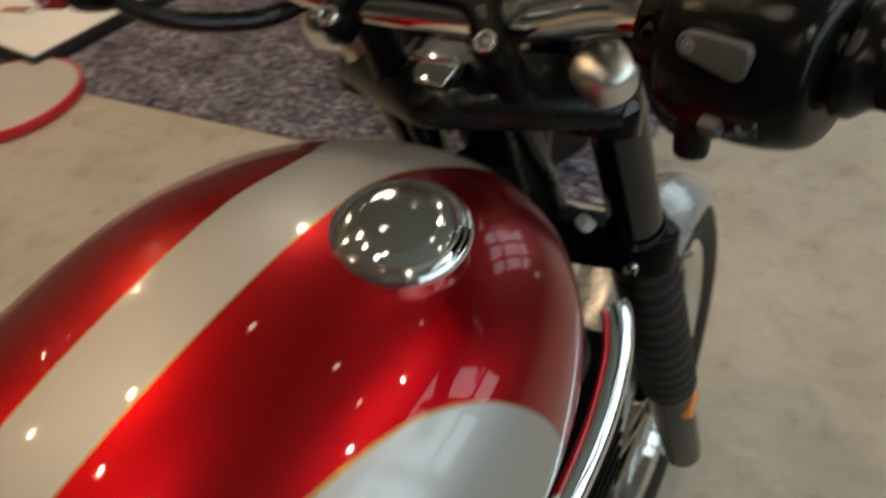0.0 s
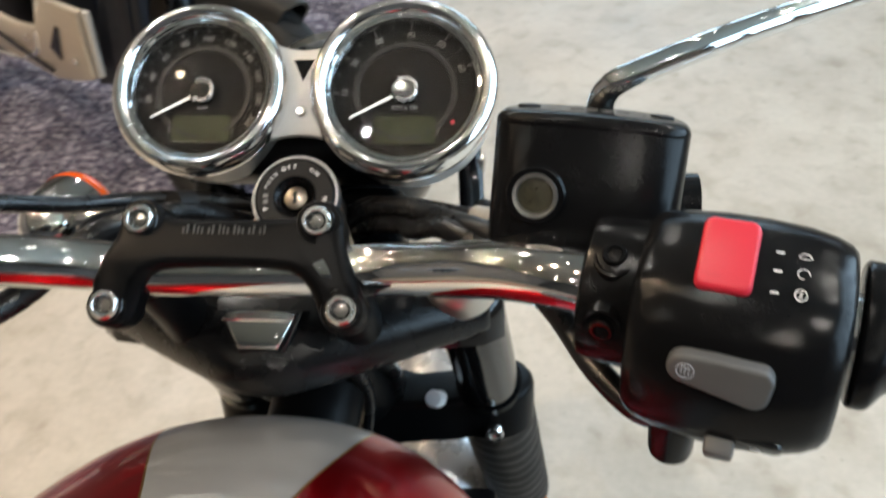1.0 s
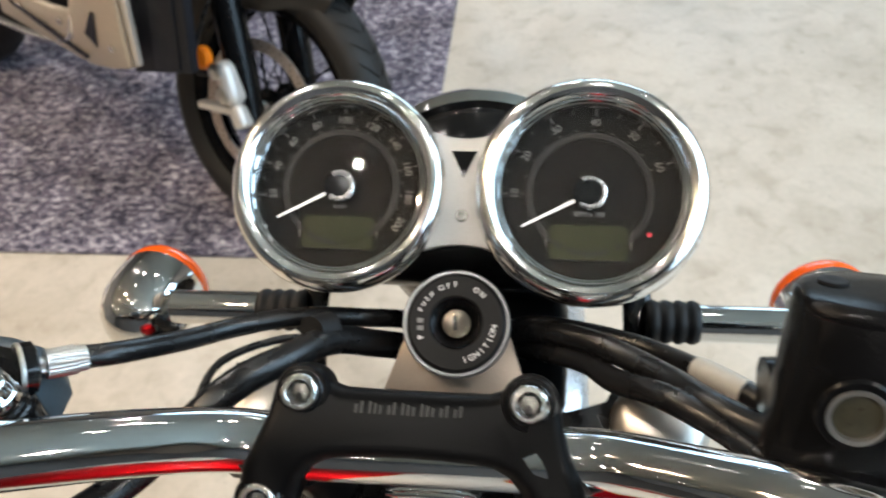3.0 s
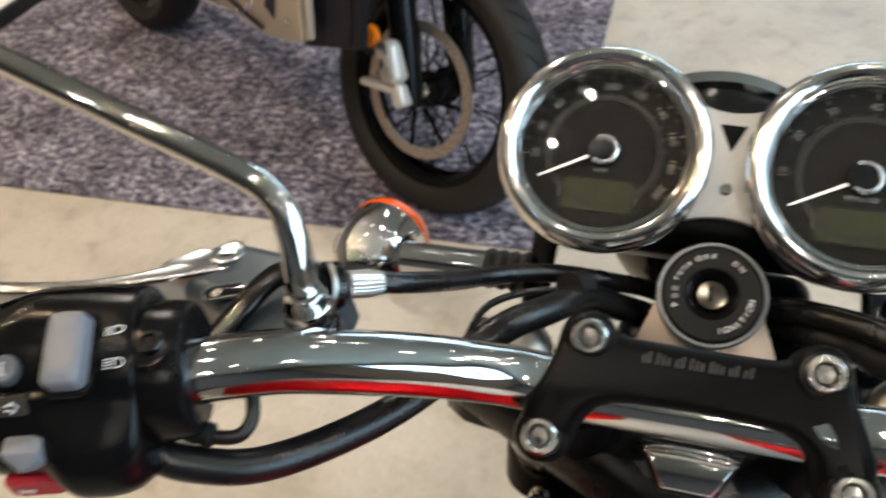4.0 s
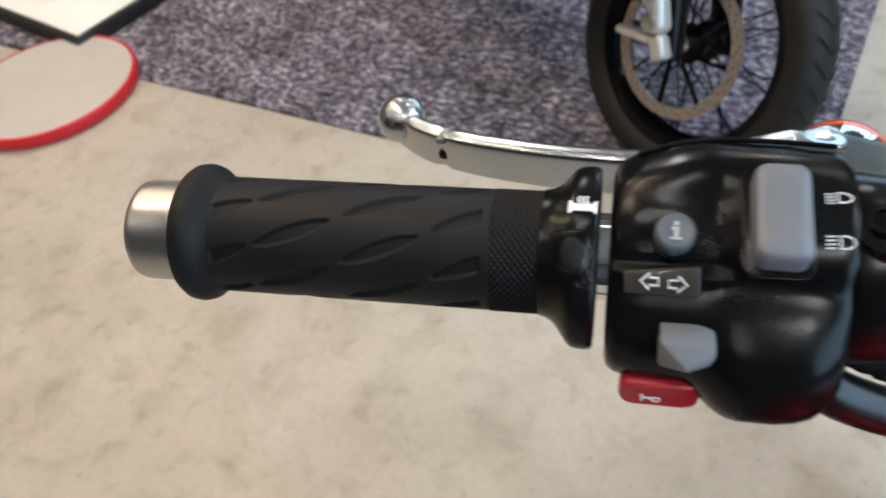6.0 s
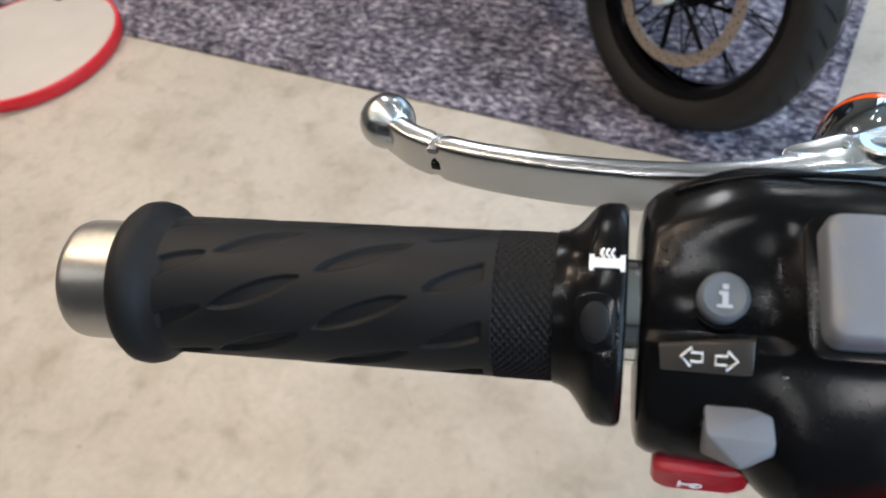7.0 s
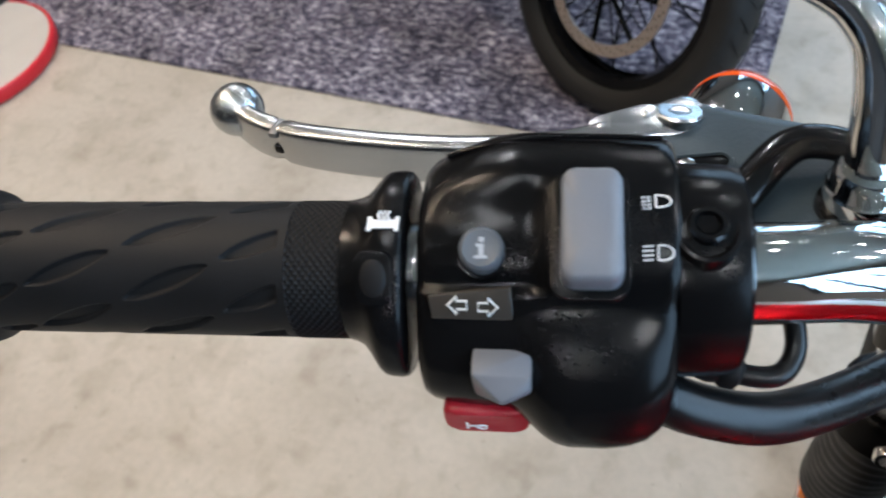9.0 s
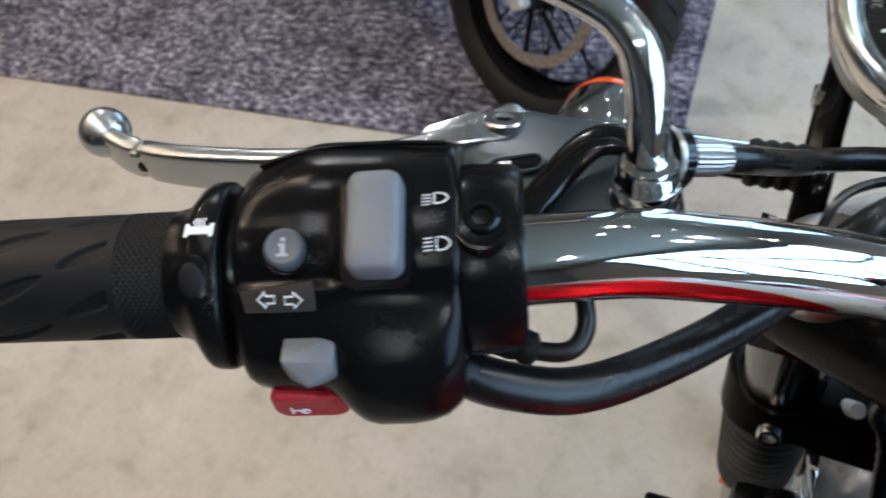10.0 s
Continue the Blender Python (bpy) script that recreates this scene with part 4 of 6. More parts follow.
for s in (-1, 1):
    fx = lambda z: mid_x(z) + s * FORK_X
    leg = part("fork_leg", tube([(fx(z), fork_y(z), z) for z in (0.975, 0.90, LOWZ + 0.020)], 0.0228, 32), GLOSSBLACK, bike, "black fork leg with rubber gaiter")
    part("shroud_ring", tube([(fx(z), fork_y(z), z) for z in (LOWZ + 0.030, LOWZ + 0.016)], 0.0250, 32), BLACK, leg)
    top = Vector((mid_x(0.993) + 0.0025 + s * FORK_X, fork_y(1.0) - 0.0060, 0.9905))
    axis = Vector((0, -RAKE, 1)).normalized()
    part("fork_cap", lathe([(0.0215, -0.012), (0.0225, 0.0), (0.0222, 0.004), (0.0205, 0.009), (0.0150, 0.0135), (0.0080, 0.0155), (0.0, 0.0162)], along(top, top + axis), 36), FORKCAP, leg, "domed satin fork cap")
    pts, rad = [], []
    for k in range(61):
        z = LOWZ - 0.010 - 0.26 * k / 60
        pts.append((fx(z), fork_y(z), z))
        rad.append(0.0305 + 0.002 * k / 60 + 0.0007 * math.sin(k * 2 * math.pi / 5))
    part("gaiter", tube(pts, rad, 32), RUBBER, leg, "ribbed black rubber fork gaiter", angle=70)
    part("fork_lower", tube([(fx(z), fork_y(z), z) for z in (0.525, 0.42, 0.30)], [0.027, 0.026, 0.025], 28), GLOSSBLACK, leg)
    rx = fx(0.465) + s * 0.022
    part("fork_reflector", lathe([(0.0, 0.007), (0.016, 0.006), (0.0190, 0.0), (0.0190, -0.004), (0, -0.004)], along((rx, fork_y(0.465), 0.465), (rx + s * 0.2, fork_y(0.465), 0.465)), 28), ORANGE, leg, "round orange side reflector")
LOW = frame_at((mid_x(LOWZ), fork_y(LOWZ), LOWZ), (1, 0, 0), (0, 1, -RAKE))
outl = arc(FORK_X, 0.0, 0.0325, -115, 115, 12) + [(0.070, 0.012), (0.036, 0.006), (0.0, 0.020), (-0.036, 0.006), (-0.070, 0.012)] + arc(-FORK_X, 0.0, 0.0325, 65, 295, 12) + [(-0.066, -0.034), (0.0, -0.042), (0.066, -0.034)]
low = part("lower_yoke", prism(outl, 0.036, LOW @ pose(0, 0, -0.018), 0.006, 4), CASTBLACK, bike, "black lower fork yoke", angle=50)
for s in (-1, 1):
    m = along((mid_x(LOWZ) + s * 0.0965, fork_y(LOWZ) - 0.032, LOWZ - 0.002), (mid_x(LOWZ) + s * 0.0965, fork_y(LOWZ) - 0.2, LOWZ + 0.038))
    part("pinch_bolt", lathe([(0.0075, -0.01), (0.0075, 0.005), (0.0065, 0.007), (0.0042, 0.007), (0.0040, 0.003), (0, 0.003)], m, 20), STEEL, low)
    p = Vector((0.0697, 0.0984, 0.8226)) if s > 0 else Vector((-0.0389, 0.1027, 0.8210))
    r = 0.0066 if s > 0 else 0.0050
    part("white_plug", lathe([(r, -0.022), (r, 0.0), (r * 0.85, 0.0013), (0, 0.0017)], along(p, p + Vector((0.15 * -s, -0.55, 0.8))), 24), INK, low, "small white plastic plug")
part("wiring_cover", box((0.070, 0.050, 0.105), Matrix.Translation((CX - 0.006, 0.122, 0.895)) @ pose(0, 0, 0, -16, 0, 0), 0.016, 3), CASTBLACK, bike, "black wiring cover behind the headlamp")
part("steering_head", tube([(CX, 0.065, 0.965), (mid_x(0.78), 0.128, 0.78)], 0.030, 28), CASTBLACK, bike, "black steering head tube")
# short looms between the yokes
for pts in (((-0.050, 0.040, 0.950), (-0.046, 0.055, 0.900), (-0.030, 0.070, 0.850), (-0.020, 0.060, 0.790)), ((0.030, 0.045, 0.950), (0.030, 0.060, 0.900), (0.028, 0.075, 0.850), (0.016, 0.070, 0.790)), ((0.040, 0.050, 0.945), (0.046, 0.070, 0.900), (0.044, 0.095, 0.860), (0.040, 0.110, 0.810))):
    part("loom", tube(smooth_path([Vector(p) for p in pts], 5), 0.0052, 12), HOSE, bike, "thin black loom between the yokes")

# ---- ignition lock ----
LOCK = frame_at((CX + 0.0042, 0.0925, 1.0215), (1, 0, 0), (0, 0.854, 0.52))
lock = part("ignition_lock", lathe([(0.0225, -0.040), (0.0240, -0.010), (0.0260, -0.006), (0.0260, -0.001), (0.0254, 0.0003), (0.0240, 0.0003), (0.0234, -0.0012), (0.0122, -0.0012), (0.0118, -0.0080), (0.0, -0.0080)], LOCK, 48), DARKSTEEL, bike, "dull steel ignition lock with key slot")
part("lock_ring", lathe([(0.0237, -0.003), (0.0237, 0.0000), (0.0222, 0.0012), (0.0132, 0.0012), (0.0122, 0.0004), (0.0122, -0.003)], LOCK, 48, caps=False), RUBBER, lock)
part("lock_barrel", lathe([(0.0074, -0.008), (0.0074, -0.0024), (0.0068, -0.0016), (0.0050, -0.0012), (0, -0.0010)], LOCK, 36), BARREL, lock)
part("barrel_collar", lathe([(0.0126, 0.0004), (0.0120, 0.0012), (0.0112, 0.0006), (0.0078, -0.0034), (0.0074, -0.0070)], LOCK, 36, caps=False), BLACK, lock)
part("key_slot", box((0.0022, 0.0072, 0.0020), LOCK @ pose(-0.0006, 0.0002, -0.0018, 0, 0, 4), 0.0004), GLOSSBLACK, lock)


def ring_letters(word, mid, step, r, size, outward):
    for k, ch in enumerate(word):
        a = mid + (k - (len(word) - 1) / 2) * step
        f = radians(a)
        m = LOCK @ pose(r * math.cos(f), r * math.sin(f), 0.0014, 0, 0, a - 90 if outward else a + 90)
        writing("lock_letter", ch, size, m, INK, lock)


ring_letters("OFF", 104, -11, 0.0182, 0.0037, True)
ring_letters("ON", 54, -12, 0.0182, 0.0037, True)
ring_letters("IGNITION", -40, 9.8, 0.0182, 0.0040, False)
ring_letters("PUSH", 147, -9.5, 0.0180, 0.0030, True)
ring_letters("P", 204, 1, 0.0180, 0.0040, True)
for a in (178, 190):
    m = LOCK @ pose(0.0172 * math.cos(radians(a)), 0.0172 * math.sin(radians(a)), 0.0013, 0, 0, a - 90)
    part("lock_mark", box((0.0022, 0.0030, 0.0002), m), INKGREY, lock)
part("lock_bracket", prism([(-0.036, -0.032), (0.036, -0.032), (0.020, 0.014), (-0.020, 0.014)], 0.005, LOCK @ pose(0, -0.002, -0.016), 0.0015), TAUPE, lock, "taupe plated lock bracket")

# ---- twin instruments ----
GZ = frame_at((0.0072, 0.1430, 1.0622), (1, 0, -0.019), (0, 0.809, 0.588))
GX = 0.0610


def dial_text(gauge, numbers, a0, step, r, size, m):
    for k, txt in enumerate(numbers):
        a = a0 - step * k
        writing("dial_number", txt, size, m @ pose(r * math.cos(radians(a)), r * math.sin(radians(a)), 0.0003, 0, 0, a - 90), DIALPRINT, gauge)


def make_gauge(name, cx, size, label, numbers, a0, step, minor, unit):
    m = GZ @ pose(cx, 0, 0) @ Matrix.Scale(size, 4)
    g = part(name, lathe([(0.0, -0.052), (0.034, -0.052), (0.043, -0.046), (0.0475, -0.034), (0.0490, -0.012), (0.0500, -0.009), (0.0390, -0.009)], m, 64), SATIN, bike, label)
    part("bezel", lathe([(0.0414, -0.0060), (0.0417, 0.0006), (0.0425, 0.0040), (0.0443, 0.0070), (0.0468, 0.0082), (0.0497, 0.0072), (0.0519, 0.0042), (0.0527, 0.0000), (0.0522, -0.0050), (0.0505, -0.0090), (0.0480, -0.0105)], m, 96, caps=False), BEZEL, g, "rounded chrome bezel")
    part("bezel_lip", lathe([(0.0426, 0.0046), (0.0418, 0.0044), (0.0411, 0.0032), (0.0406, 0.0030), (0.0399, 0.0012), (0.0395, -0.0004), (0.0394, -0.0040)], m, 96, caps=False), CHROME, g, "stepped inner chrome lip", angle=25)
    part("dial", lathe([(0.0, -0.0060), (0.0420, -0.0060), (0.0420, -0.0075), (0, -0.0075)], m, 64), DIAL, g, "black printed dial")
    dm = m @ pose(0, 0, -0.0058)
    part("dial_ring", lathe([(0.0262, 0.0), (0.0266, 0.0006), (0.0288, 0.0006), (0.0292, 0.0)], dm, 64, caps=False), DIALRING, g)
    part("display", prism(rounded(0.0350, 0.0160, 0.0024, 4, 0, -0.0225), 0.0006, dm), LCD, g, "olive liquid crystal window")
    part("display_frame", tube([dm @ Vector((x, y, 0.0006)) for x, y in ((-0.0205, -0.0110), (-0.0200, -0.0150), (-0.0190, -0.0310), (0.0190, -0.0310), (0.0200, -0.0150), (0.0205, -0.0110))], 0.0003, 6), DIALRING, g)
    ticks = bmesh.new()
    last = a0 - step * (len(numbers) - 1)
    n = (len(numbers) - 1) * minor
    for k in range(n + 1):
        a = radians(a0 + (last - a0) * k / n)
        big = k % minor == 0
        box((0.0030 if big else 0.0016, 0.0005 if big else 0.0004, 0.0002), dm @ pose(0.0392 * math.cos(a), 0.0392 * math.sin(a), 0.0003, 0, 0, math.degrees(a)), 0, bm=ticks)
    part("dial_ticks", ticks, DIALPRINT, g)
    dial_text(g, numbers, a0, step, 0.0340, 0.0050, dm)
    dots = bmesh.new()
    for k in range(n + 1):
        a = radians(a0 + (last - a0) * k / n)
        box((0.0006, 0.0006, 0.0002), dm @ pose(0.0302 * math.cos(a), 0.0302 * math.sin(a), 0.0004, 0, 0, math.degrees(a)), 0, bm=dots)
    for sx in (-1, 1):
        box((0.0007, 0.0075, 0.0002), dm @ pose(sx * 0.0192, -0.0215, 0.0004), 0, bm=dots)
    part("dial_dots", dots, DIALPRINT, g)
    writing("dial_unit", unit, 0.0032, dm @ pose(0, -0.0095, 0.0003), INKGREY, g)
    needle = prism([(-0.004, -0.0009), (0.0345, -0.0004), (0.0345, 0.0004), (-0.004, 0.0009)], 0.0008, dm @ pose(0, 0, 0.0020, 0, 0, 208))
    part("needle", needle, INK, g, "white pointer needle")
    part("hub", lathe([(0.0078, 0.0), (0.0078, 0.0034), (0.0066, 0.0044), (0, 0.0046)], dm, 32), GLOSSBLACK, g)
    part("hub_ring", tube([dm @ Vector((0.0066 * math.cos(radians(b)), 0.0066 * math.sin(radians(b)), 0.0042)) for b in range(-130, 130, 12)], 0.0013, 8), POLISHED, g)
    pane = part("glass", lathe([(0.0, 0.0014), (0.020, 0.0012), (0.0418, 0.0004), (0.0418, -0.0006), (0.020, 0.0002), (0.0, 0.0004)], m, 64), GLASS, g, "clear instrument glass")
    pane.visible_shadow = False
    return g


make_gauge("speedometer", -GX, 1.01, "round chrome-rimmed speedometer with black dial", ["20", "40", "60", "80", "100", "120", "140", "160", "180", "200"], 187, 24.2, 2, "km/h")
revs = make_gauge("rev_counter", GX, 1.05, "round chrome-rimmed rev counter with black dial", ["10", "20", "30", "40", "50", "60"], 181, 31.5, 2, "RPM x 100")
m = GZ @ pose(GX, 0, -0.0055)
part("red_zone", lathe([(0.0012, 0.0), (0.0012, 0.0004), (0, 0.0004)], m @ pose(0.0285, -0.0190, 0), 16), REDHORN, revs)


def waist_plate():
    """The alloy plate between the instruments, hollowed above and below."""
    edge = lambda y: GX - math.sqrt(max(0.0, 0.0475**2 - y * y))
    ups = [-0.034 + 0.067 * k / 12 for k in range(13)]
    right = [(edge(y), y) for y in ups]
    top = [(x, 0.0258 + 0.0068 * (x / 0.024) ** 2) for x in (0.016, 0.008, 0.0, -0.008, -0.016)]
    left = [(-edge(y), y) for y in reversed(ups)]
    low = [(x, -0.0270 - 0.0068 * (x / 0.026) ** 2) for x in (-0.018, -0.009, 0.0, 0.009, 0.018)]
    return prism(right + top + left + low, 0.004, GZ @ pose(0, 0, -0.0075), 0.0008)


plate = part("instrument_plate", waist_plate(), SATIN, bike, "satin silver plate between the instruments")
part("triangle_badge", prism([(0.0064, 0.0047), (-0.0064, 0.0047), (0.0, -0.0088)], 0.0008, GZ @ pose(0, 0.0146, -0.0035), 0.0003), GLOSSBLACK, plate)
part("plate_screw", lathe([(0.0032, 0), (0.0032, 0.0012), (0.0024, 0.0022), (0.0012, 0.0022), (0.0010, 0.0012), (0, 0.0012)], GZ @ pose(0, -0.0130, -0.0035), 20), STEEL, plate)
part("instrument_bracket", box((0.168, 0.066, 0.052), GZ @ pose(0, -0.010, -0.047), 0.018, 4), CASTBLACK, bike, "black instrument bracket")
for s in (-1, 1):
    strut = part("headlamp_bracket", tube(smooth_path([(0.006 + s * 0.090, 0.205, 1.015), (0.006 + s * 0.094, 0.182, 0.970), (0.006 + s * 0.096, 0.150, 0.945), (0.006 + s * 0.098, 0.120, 0.900)], 5), 0.0085, 12, None, 0.35), GLOSSBLACK, bike, "black pressed headlamp bracket")
    part("bracket_bolt", lathe([(0.0065, 0), (0.0065, 0.007), (0.005, 0.008), (0, 0.008)], along((0.006 + s * 0.096, 0.188, 0.971), (0.006 + s * 0.2, 0.188, 0.971)), 6), STEEL, strut)

# ---- headlamp ----
HL = frame_at((0.006, 0.222, 0.958), (-1, 0, 0), (0, 0.03, 1)) @ Matrix.Scale(0.76, 4)
head = part("headlamp", lathe([(0.0, -0.075), (0.040, -0.068), (0.070, -0.045), (0.086, -0.015), (0.0925, 0.020), (0.0925, 0.048)], HL, 56), GLOSSBLACK, bike, "black round headlamp bowl")
part("headlamp_rim", lathe([(0.0925, 0.042), (0.0985, 0.044), (0.1015, 0.054), (0.0970, 0.064), (0.0900, 0.070), (0.086, 0.068)], HL, 72, caps=False), CHROME, head, "polished chrome headlamp rim")
part("headlamp_lens", lathe([(0.0905, 0.062), (0.070, 0.074), (0.040, 0.080), (0, 0.082)], HL, 48), STANDTOP, head)


# ---- indicators ----
def make_indicator(s):
    y, z = 0.156, 0.950
    p = lambda x: Vector((0.006 + s * x, y, z))
    pts = [p(0.100 + 0.001 * k) for k in range(31)]
    stem = part("indicator", tube(pts, [0.0112 + 0.0016 * abs(math.sin(k * math.pi / 7.5)) for k in range(31)], 20), RUBBER, bike, "chrome bullet indicator with amber lens on a ribbed stalk", angle=70)
    part("stalk", tube([p(0.128), p(0.150), p(0.184)], [0.0105, 0.0105, 0.0105], 20), CHROME, stem)
    c = Vector((0.006 + s * 0.2090, 0.1665, 0.9385))
    m = along(c, c + Vector((s * -0.10, 1.0, -0.22))) @ Matrix.Scale(0.95, 4)
    part("cup", lathe([(0.0, -0.034), (0.008, -0.0335), (0.016, -0.030), (0.0235, -0.022), (0.0285, -0.010), (0.0305, 0.006), (0.0308, 0.020)], m, 48), CHROME, stem, "chrome bullet cup")
    part("lens", lathe([(0.0309, 0.019), (0.0312, 0.022), (0.0300, 0.028), (0.025, 0.033), (0.015, 0.036), (0, 0.037)], m, 48), AMBER, stem, "amber plastic lens")
    return stem


make_indicator(-1)
make_indicator(1)

# ---- clutch side: perch, lever, mirror stem, cables ----
perch_out = [(-0.226, 0.024), (-0.2195, 0.0115), (-0.204, 0.0060), (-0.191, -0.001), (-0.182, -0.012), (-0.170, -0.020), (-0.150, -0.012), (-0.143, 0.004), (-0.143, 0.022), (-0.150, 0.032), (-0.166, 0.0375), (-0.184, 0.0400), (-0.200, 0.0430), (-0.213, 0.0400)]
perch = part("lever_perch", prism(perch_out, 0.0240, Matrix.Translation((-0.18, 0, 1.0512)) @ pose(0, 0, 0, 0, -6, 0) @ Matrix.Translation((0.18, 0, 0)), 0.0085, 6), CAST, bike, "dark slate cast clutch lever perch", angle=60)
part("perch_cover", tube(smooth_path([(-0.1870, -0.0150, 1.0770), (-0.1815, -0.0030, 1.0805), (-0.1760, 0.0085, 1.0835), (-0.1705, 0.0145, 1.0850), (-0.1620, 0.0165, 1.0850), (-0.1520, 0.0160, 1.0830), (-0.1460, 0.0140, 1.0800)], 6), 0.0056, 18, None, 0.7), GLOSSBLACK, perch, "gloss black cranked cover")
part("mirror_boss", lathe([(0.0112, -0.022), (0.0118, -0.004), (0.0112, -0.001), (0.0104, 0.0), (0, 0.0)], Matrix.Translation((-0.153, 0.001, 1.0775)), 32), GLOSSBLACK, perch)
PIVOT = Matrix.Translation((-0.207, 0.0310, 1.0728)) @ pose(0, 0, 0, -17, 0, 0)
part("pivot_screw", lathe([(0.0076, -0.010), (0.0076, 0.0008), (0.0068, 0.0016), (0.0036, 0.0016), (0.0032, 0.0002), (0, 0.0002)], PIVOT, 32), LEVERALLOY, perch, "flat bright socket-head lever pivot screw")
part("pivot_socket", lathe([(0.0032, 0.0003), (0.0031, 0.0008), (0, 0.0008)], PIVOT, 6), GLOSSBLACK, perch)


def lever_points(s):
    pts = [(0.1990, 0.0355, 1.0660), (0.212, 0.0275, 1.0672), (0.230, 0.0140, 1.0690), (0.252, 0.0030, 1.0700), (0.275, -0.0035, 1.0700), (0.300, -0.0075, 1.0695), (0.325, -0.0090, 1.0685), (0.345, -0.0065, 1.0670), (0.358, -0.0015, 1.0660)]
    return [Vector((s * x, y, z)) for x, y, z in pts]


def make_lever(s, off, name, label, drop=0.0):
    """A flat polished blade that thickens to a ball, with a break cut near its end, shaded by dark boxes."""
    path = smooth_path([p + Vector((off, -0.4 * drop, -drop)) for p in lever_points(s)], 6)
    n = len(path)
    rings = []
    for k, p in enumerate(path):
        t = (path[min(k + 1, n - 1)] - path[max(k - 1, 0)]).normalized()
        side = t.cross(Vector((0, 0, 1))).normalized()
        f = k / (n - 1)
        w = (0.0038 + 0.0089 * max(0, 1 - f / 0.30) ** 1.3) * max(0.05, 1 - max(0.0, 1 - f / 0.055) ** 2) ** 0.5
        h = 0.0078 + 0.0008 * math.sin(f * math.pi) - 0.0026 * max(0, 1 - f / 0.2)
        p = p - Vector((0, 0, h - 0.0066))
        if 0.805 < f < 0.832:
            w, h = w * 0.80, h * 0.88
        rings.append([p + side * (w * abs(math.cos(a)) ** 0.38 * (1 if math.cos(a) > 0 else -1)) + Vector((0, 0, h * abs(math.sin(a)) ** 0.38 * (1 if math.sin(a) > 0 else -1))) for a in [2 * math.pi * j / 24 for j in range(24)]])
    lev = part(name, rings_into(bmesh.new(), rings), LEVERALLOY, bike, label, angle=50)
    end = path[-1]
    part("ball_end", ball((0.0100, 0.0100, 0.0098), Matrix.Translation(end + Vector((s * 0.003, 0.0025, 0.001))), 32), LEVERALLOY, lev)
    q = path[int(0.818 * (n - 1))]
    # dark boxes colour in the shadow inside the break cut
    part("notch_shade", box((0.0034, 0.0080, 0.0024), Matrix.Translation(q + Vector((0, -0.0008, 0.0046))) @ pose(0, 0, 0, 0, 0, -6 * s), 0.0005), DARKSTEEL, lev)
    part("notch_shade", box((0.0034, 0.0080, 0.0034), Matrix.Translation(q + Vector((0, -0.0003, -0.0026))) @ pose(0, 0, 0, 0, 0, -6 * s), 0.0005), BLACK, lev)
    return lev


clutch = make_lever(-1, 0.0, "clutch_lever", "polished alloy clutch lever with ball end")
m = frame_at((-0.2215, 0.0212, 1.0738), (0.80, 0.60, 0.0), (-0.60, 0.80, 0.12))
part("lever_eye", prism(rounded(0.0250, 0.0120, 0.0058), 0.0016, m @ pose(0, 0, -0.0006), 0.0005), LEVERALLOY, clutch)
for x in (-0.0078, 0.0072):
    part("eye_pin", lathe([(0.0012, 0.0), (0.0012, 0.0014), (0.0008, 0.0017), (0, 0.0017)], m @ pose(x, 0.0014, 0), 12), STEEL, clutch)
m = frame_at((-0.1965, 0.0085, 1.0752), (0.95, 0.30, 0.10), (-0.30, 0.95, 0.0))
part("perch_slot", prism(rounded(0.0185, 0.0068, 0.0033), 0.0006, m @ pose(0, 0, -0.0004), 0.0002), GLOSSBLACK, perch)
part("slot_rim", tube([m @ Vector((x, y, 0.0003)) for x, y in rounded(0.0190, 0.0073, 0.0036)], 0.0007, 6, closed=True), CAST, perch)
part("slot_screw", lathe([(0.0026, 0), (0.0026, 0.0008), (0.0018, 0.0012), (0, 0.0012)], m @ pose(-0.0035, 0, 0), 16), STEEL, perch)


def make_mirror(s, base, pts, label):
    path = smooth_path(pts, 8)
    stem = part("mirror_stem", tube(path, [0.0057 + 0.0011 * max(0.0, 1 - k / 24) for k in range(len(path))], 24), CHROME, bike, label)
    part("stem_washer", lathe([(0.0106, -0.0125), (0.0106, -0.0108), (0.0090, -0.0104)], Matrix.Translation(base), 32), GLOSSBLACK, stem)
    part("stem_nut", lathe([(0.0094, -0.0106), (0.0098, -0.0100), (0.0098, -0.004), (0.0090, -0.003), (0.0088, 0.001), (0.0076, 0.0030)], Matrix.Translation(base), 6 if s > 0 else 28), CHROME, stem)
    return stem


ml = Vector((-0.153, 0.001, 1.0900))
make_mirror(-1, ml, [ml + Vector((0, 0, -0.010)), ml + Vector((-0.001, 0.003, 0.008)), ml + Vector((-0.004, 0.0105, 0.024)), ml + Vector((-0.0105, 0.0165, 0.0345)), ml + Vector((-0.026, 0.0215, 0.0420)), ml + Vector((-0.080, 0.032, 0.0560)), ml + Vector((-0.160, 0.047, 0.0770)), ml + Vector((-0.240, 0.061, 0.0970))], "chrome mirror stem cranked outwards")
mr = Vector((0.172, 0.052, 1.099))
make_mirror(1, mr, [(0.172, 0.052, 1.093), (0.1722, 0.051, 1.105), (0.175, 0.049, 1.1165), (0.186, 0.049, 1.1245), (0.2345, 0.069, 1.1325), (0.300, 0.106, 1.1325), (0.420, 0.176, 1.1320)], "chrome mirror stem cranked outwards")
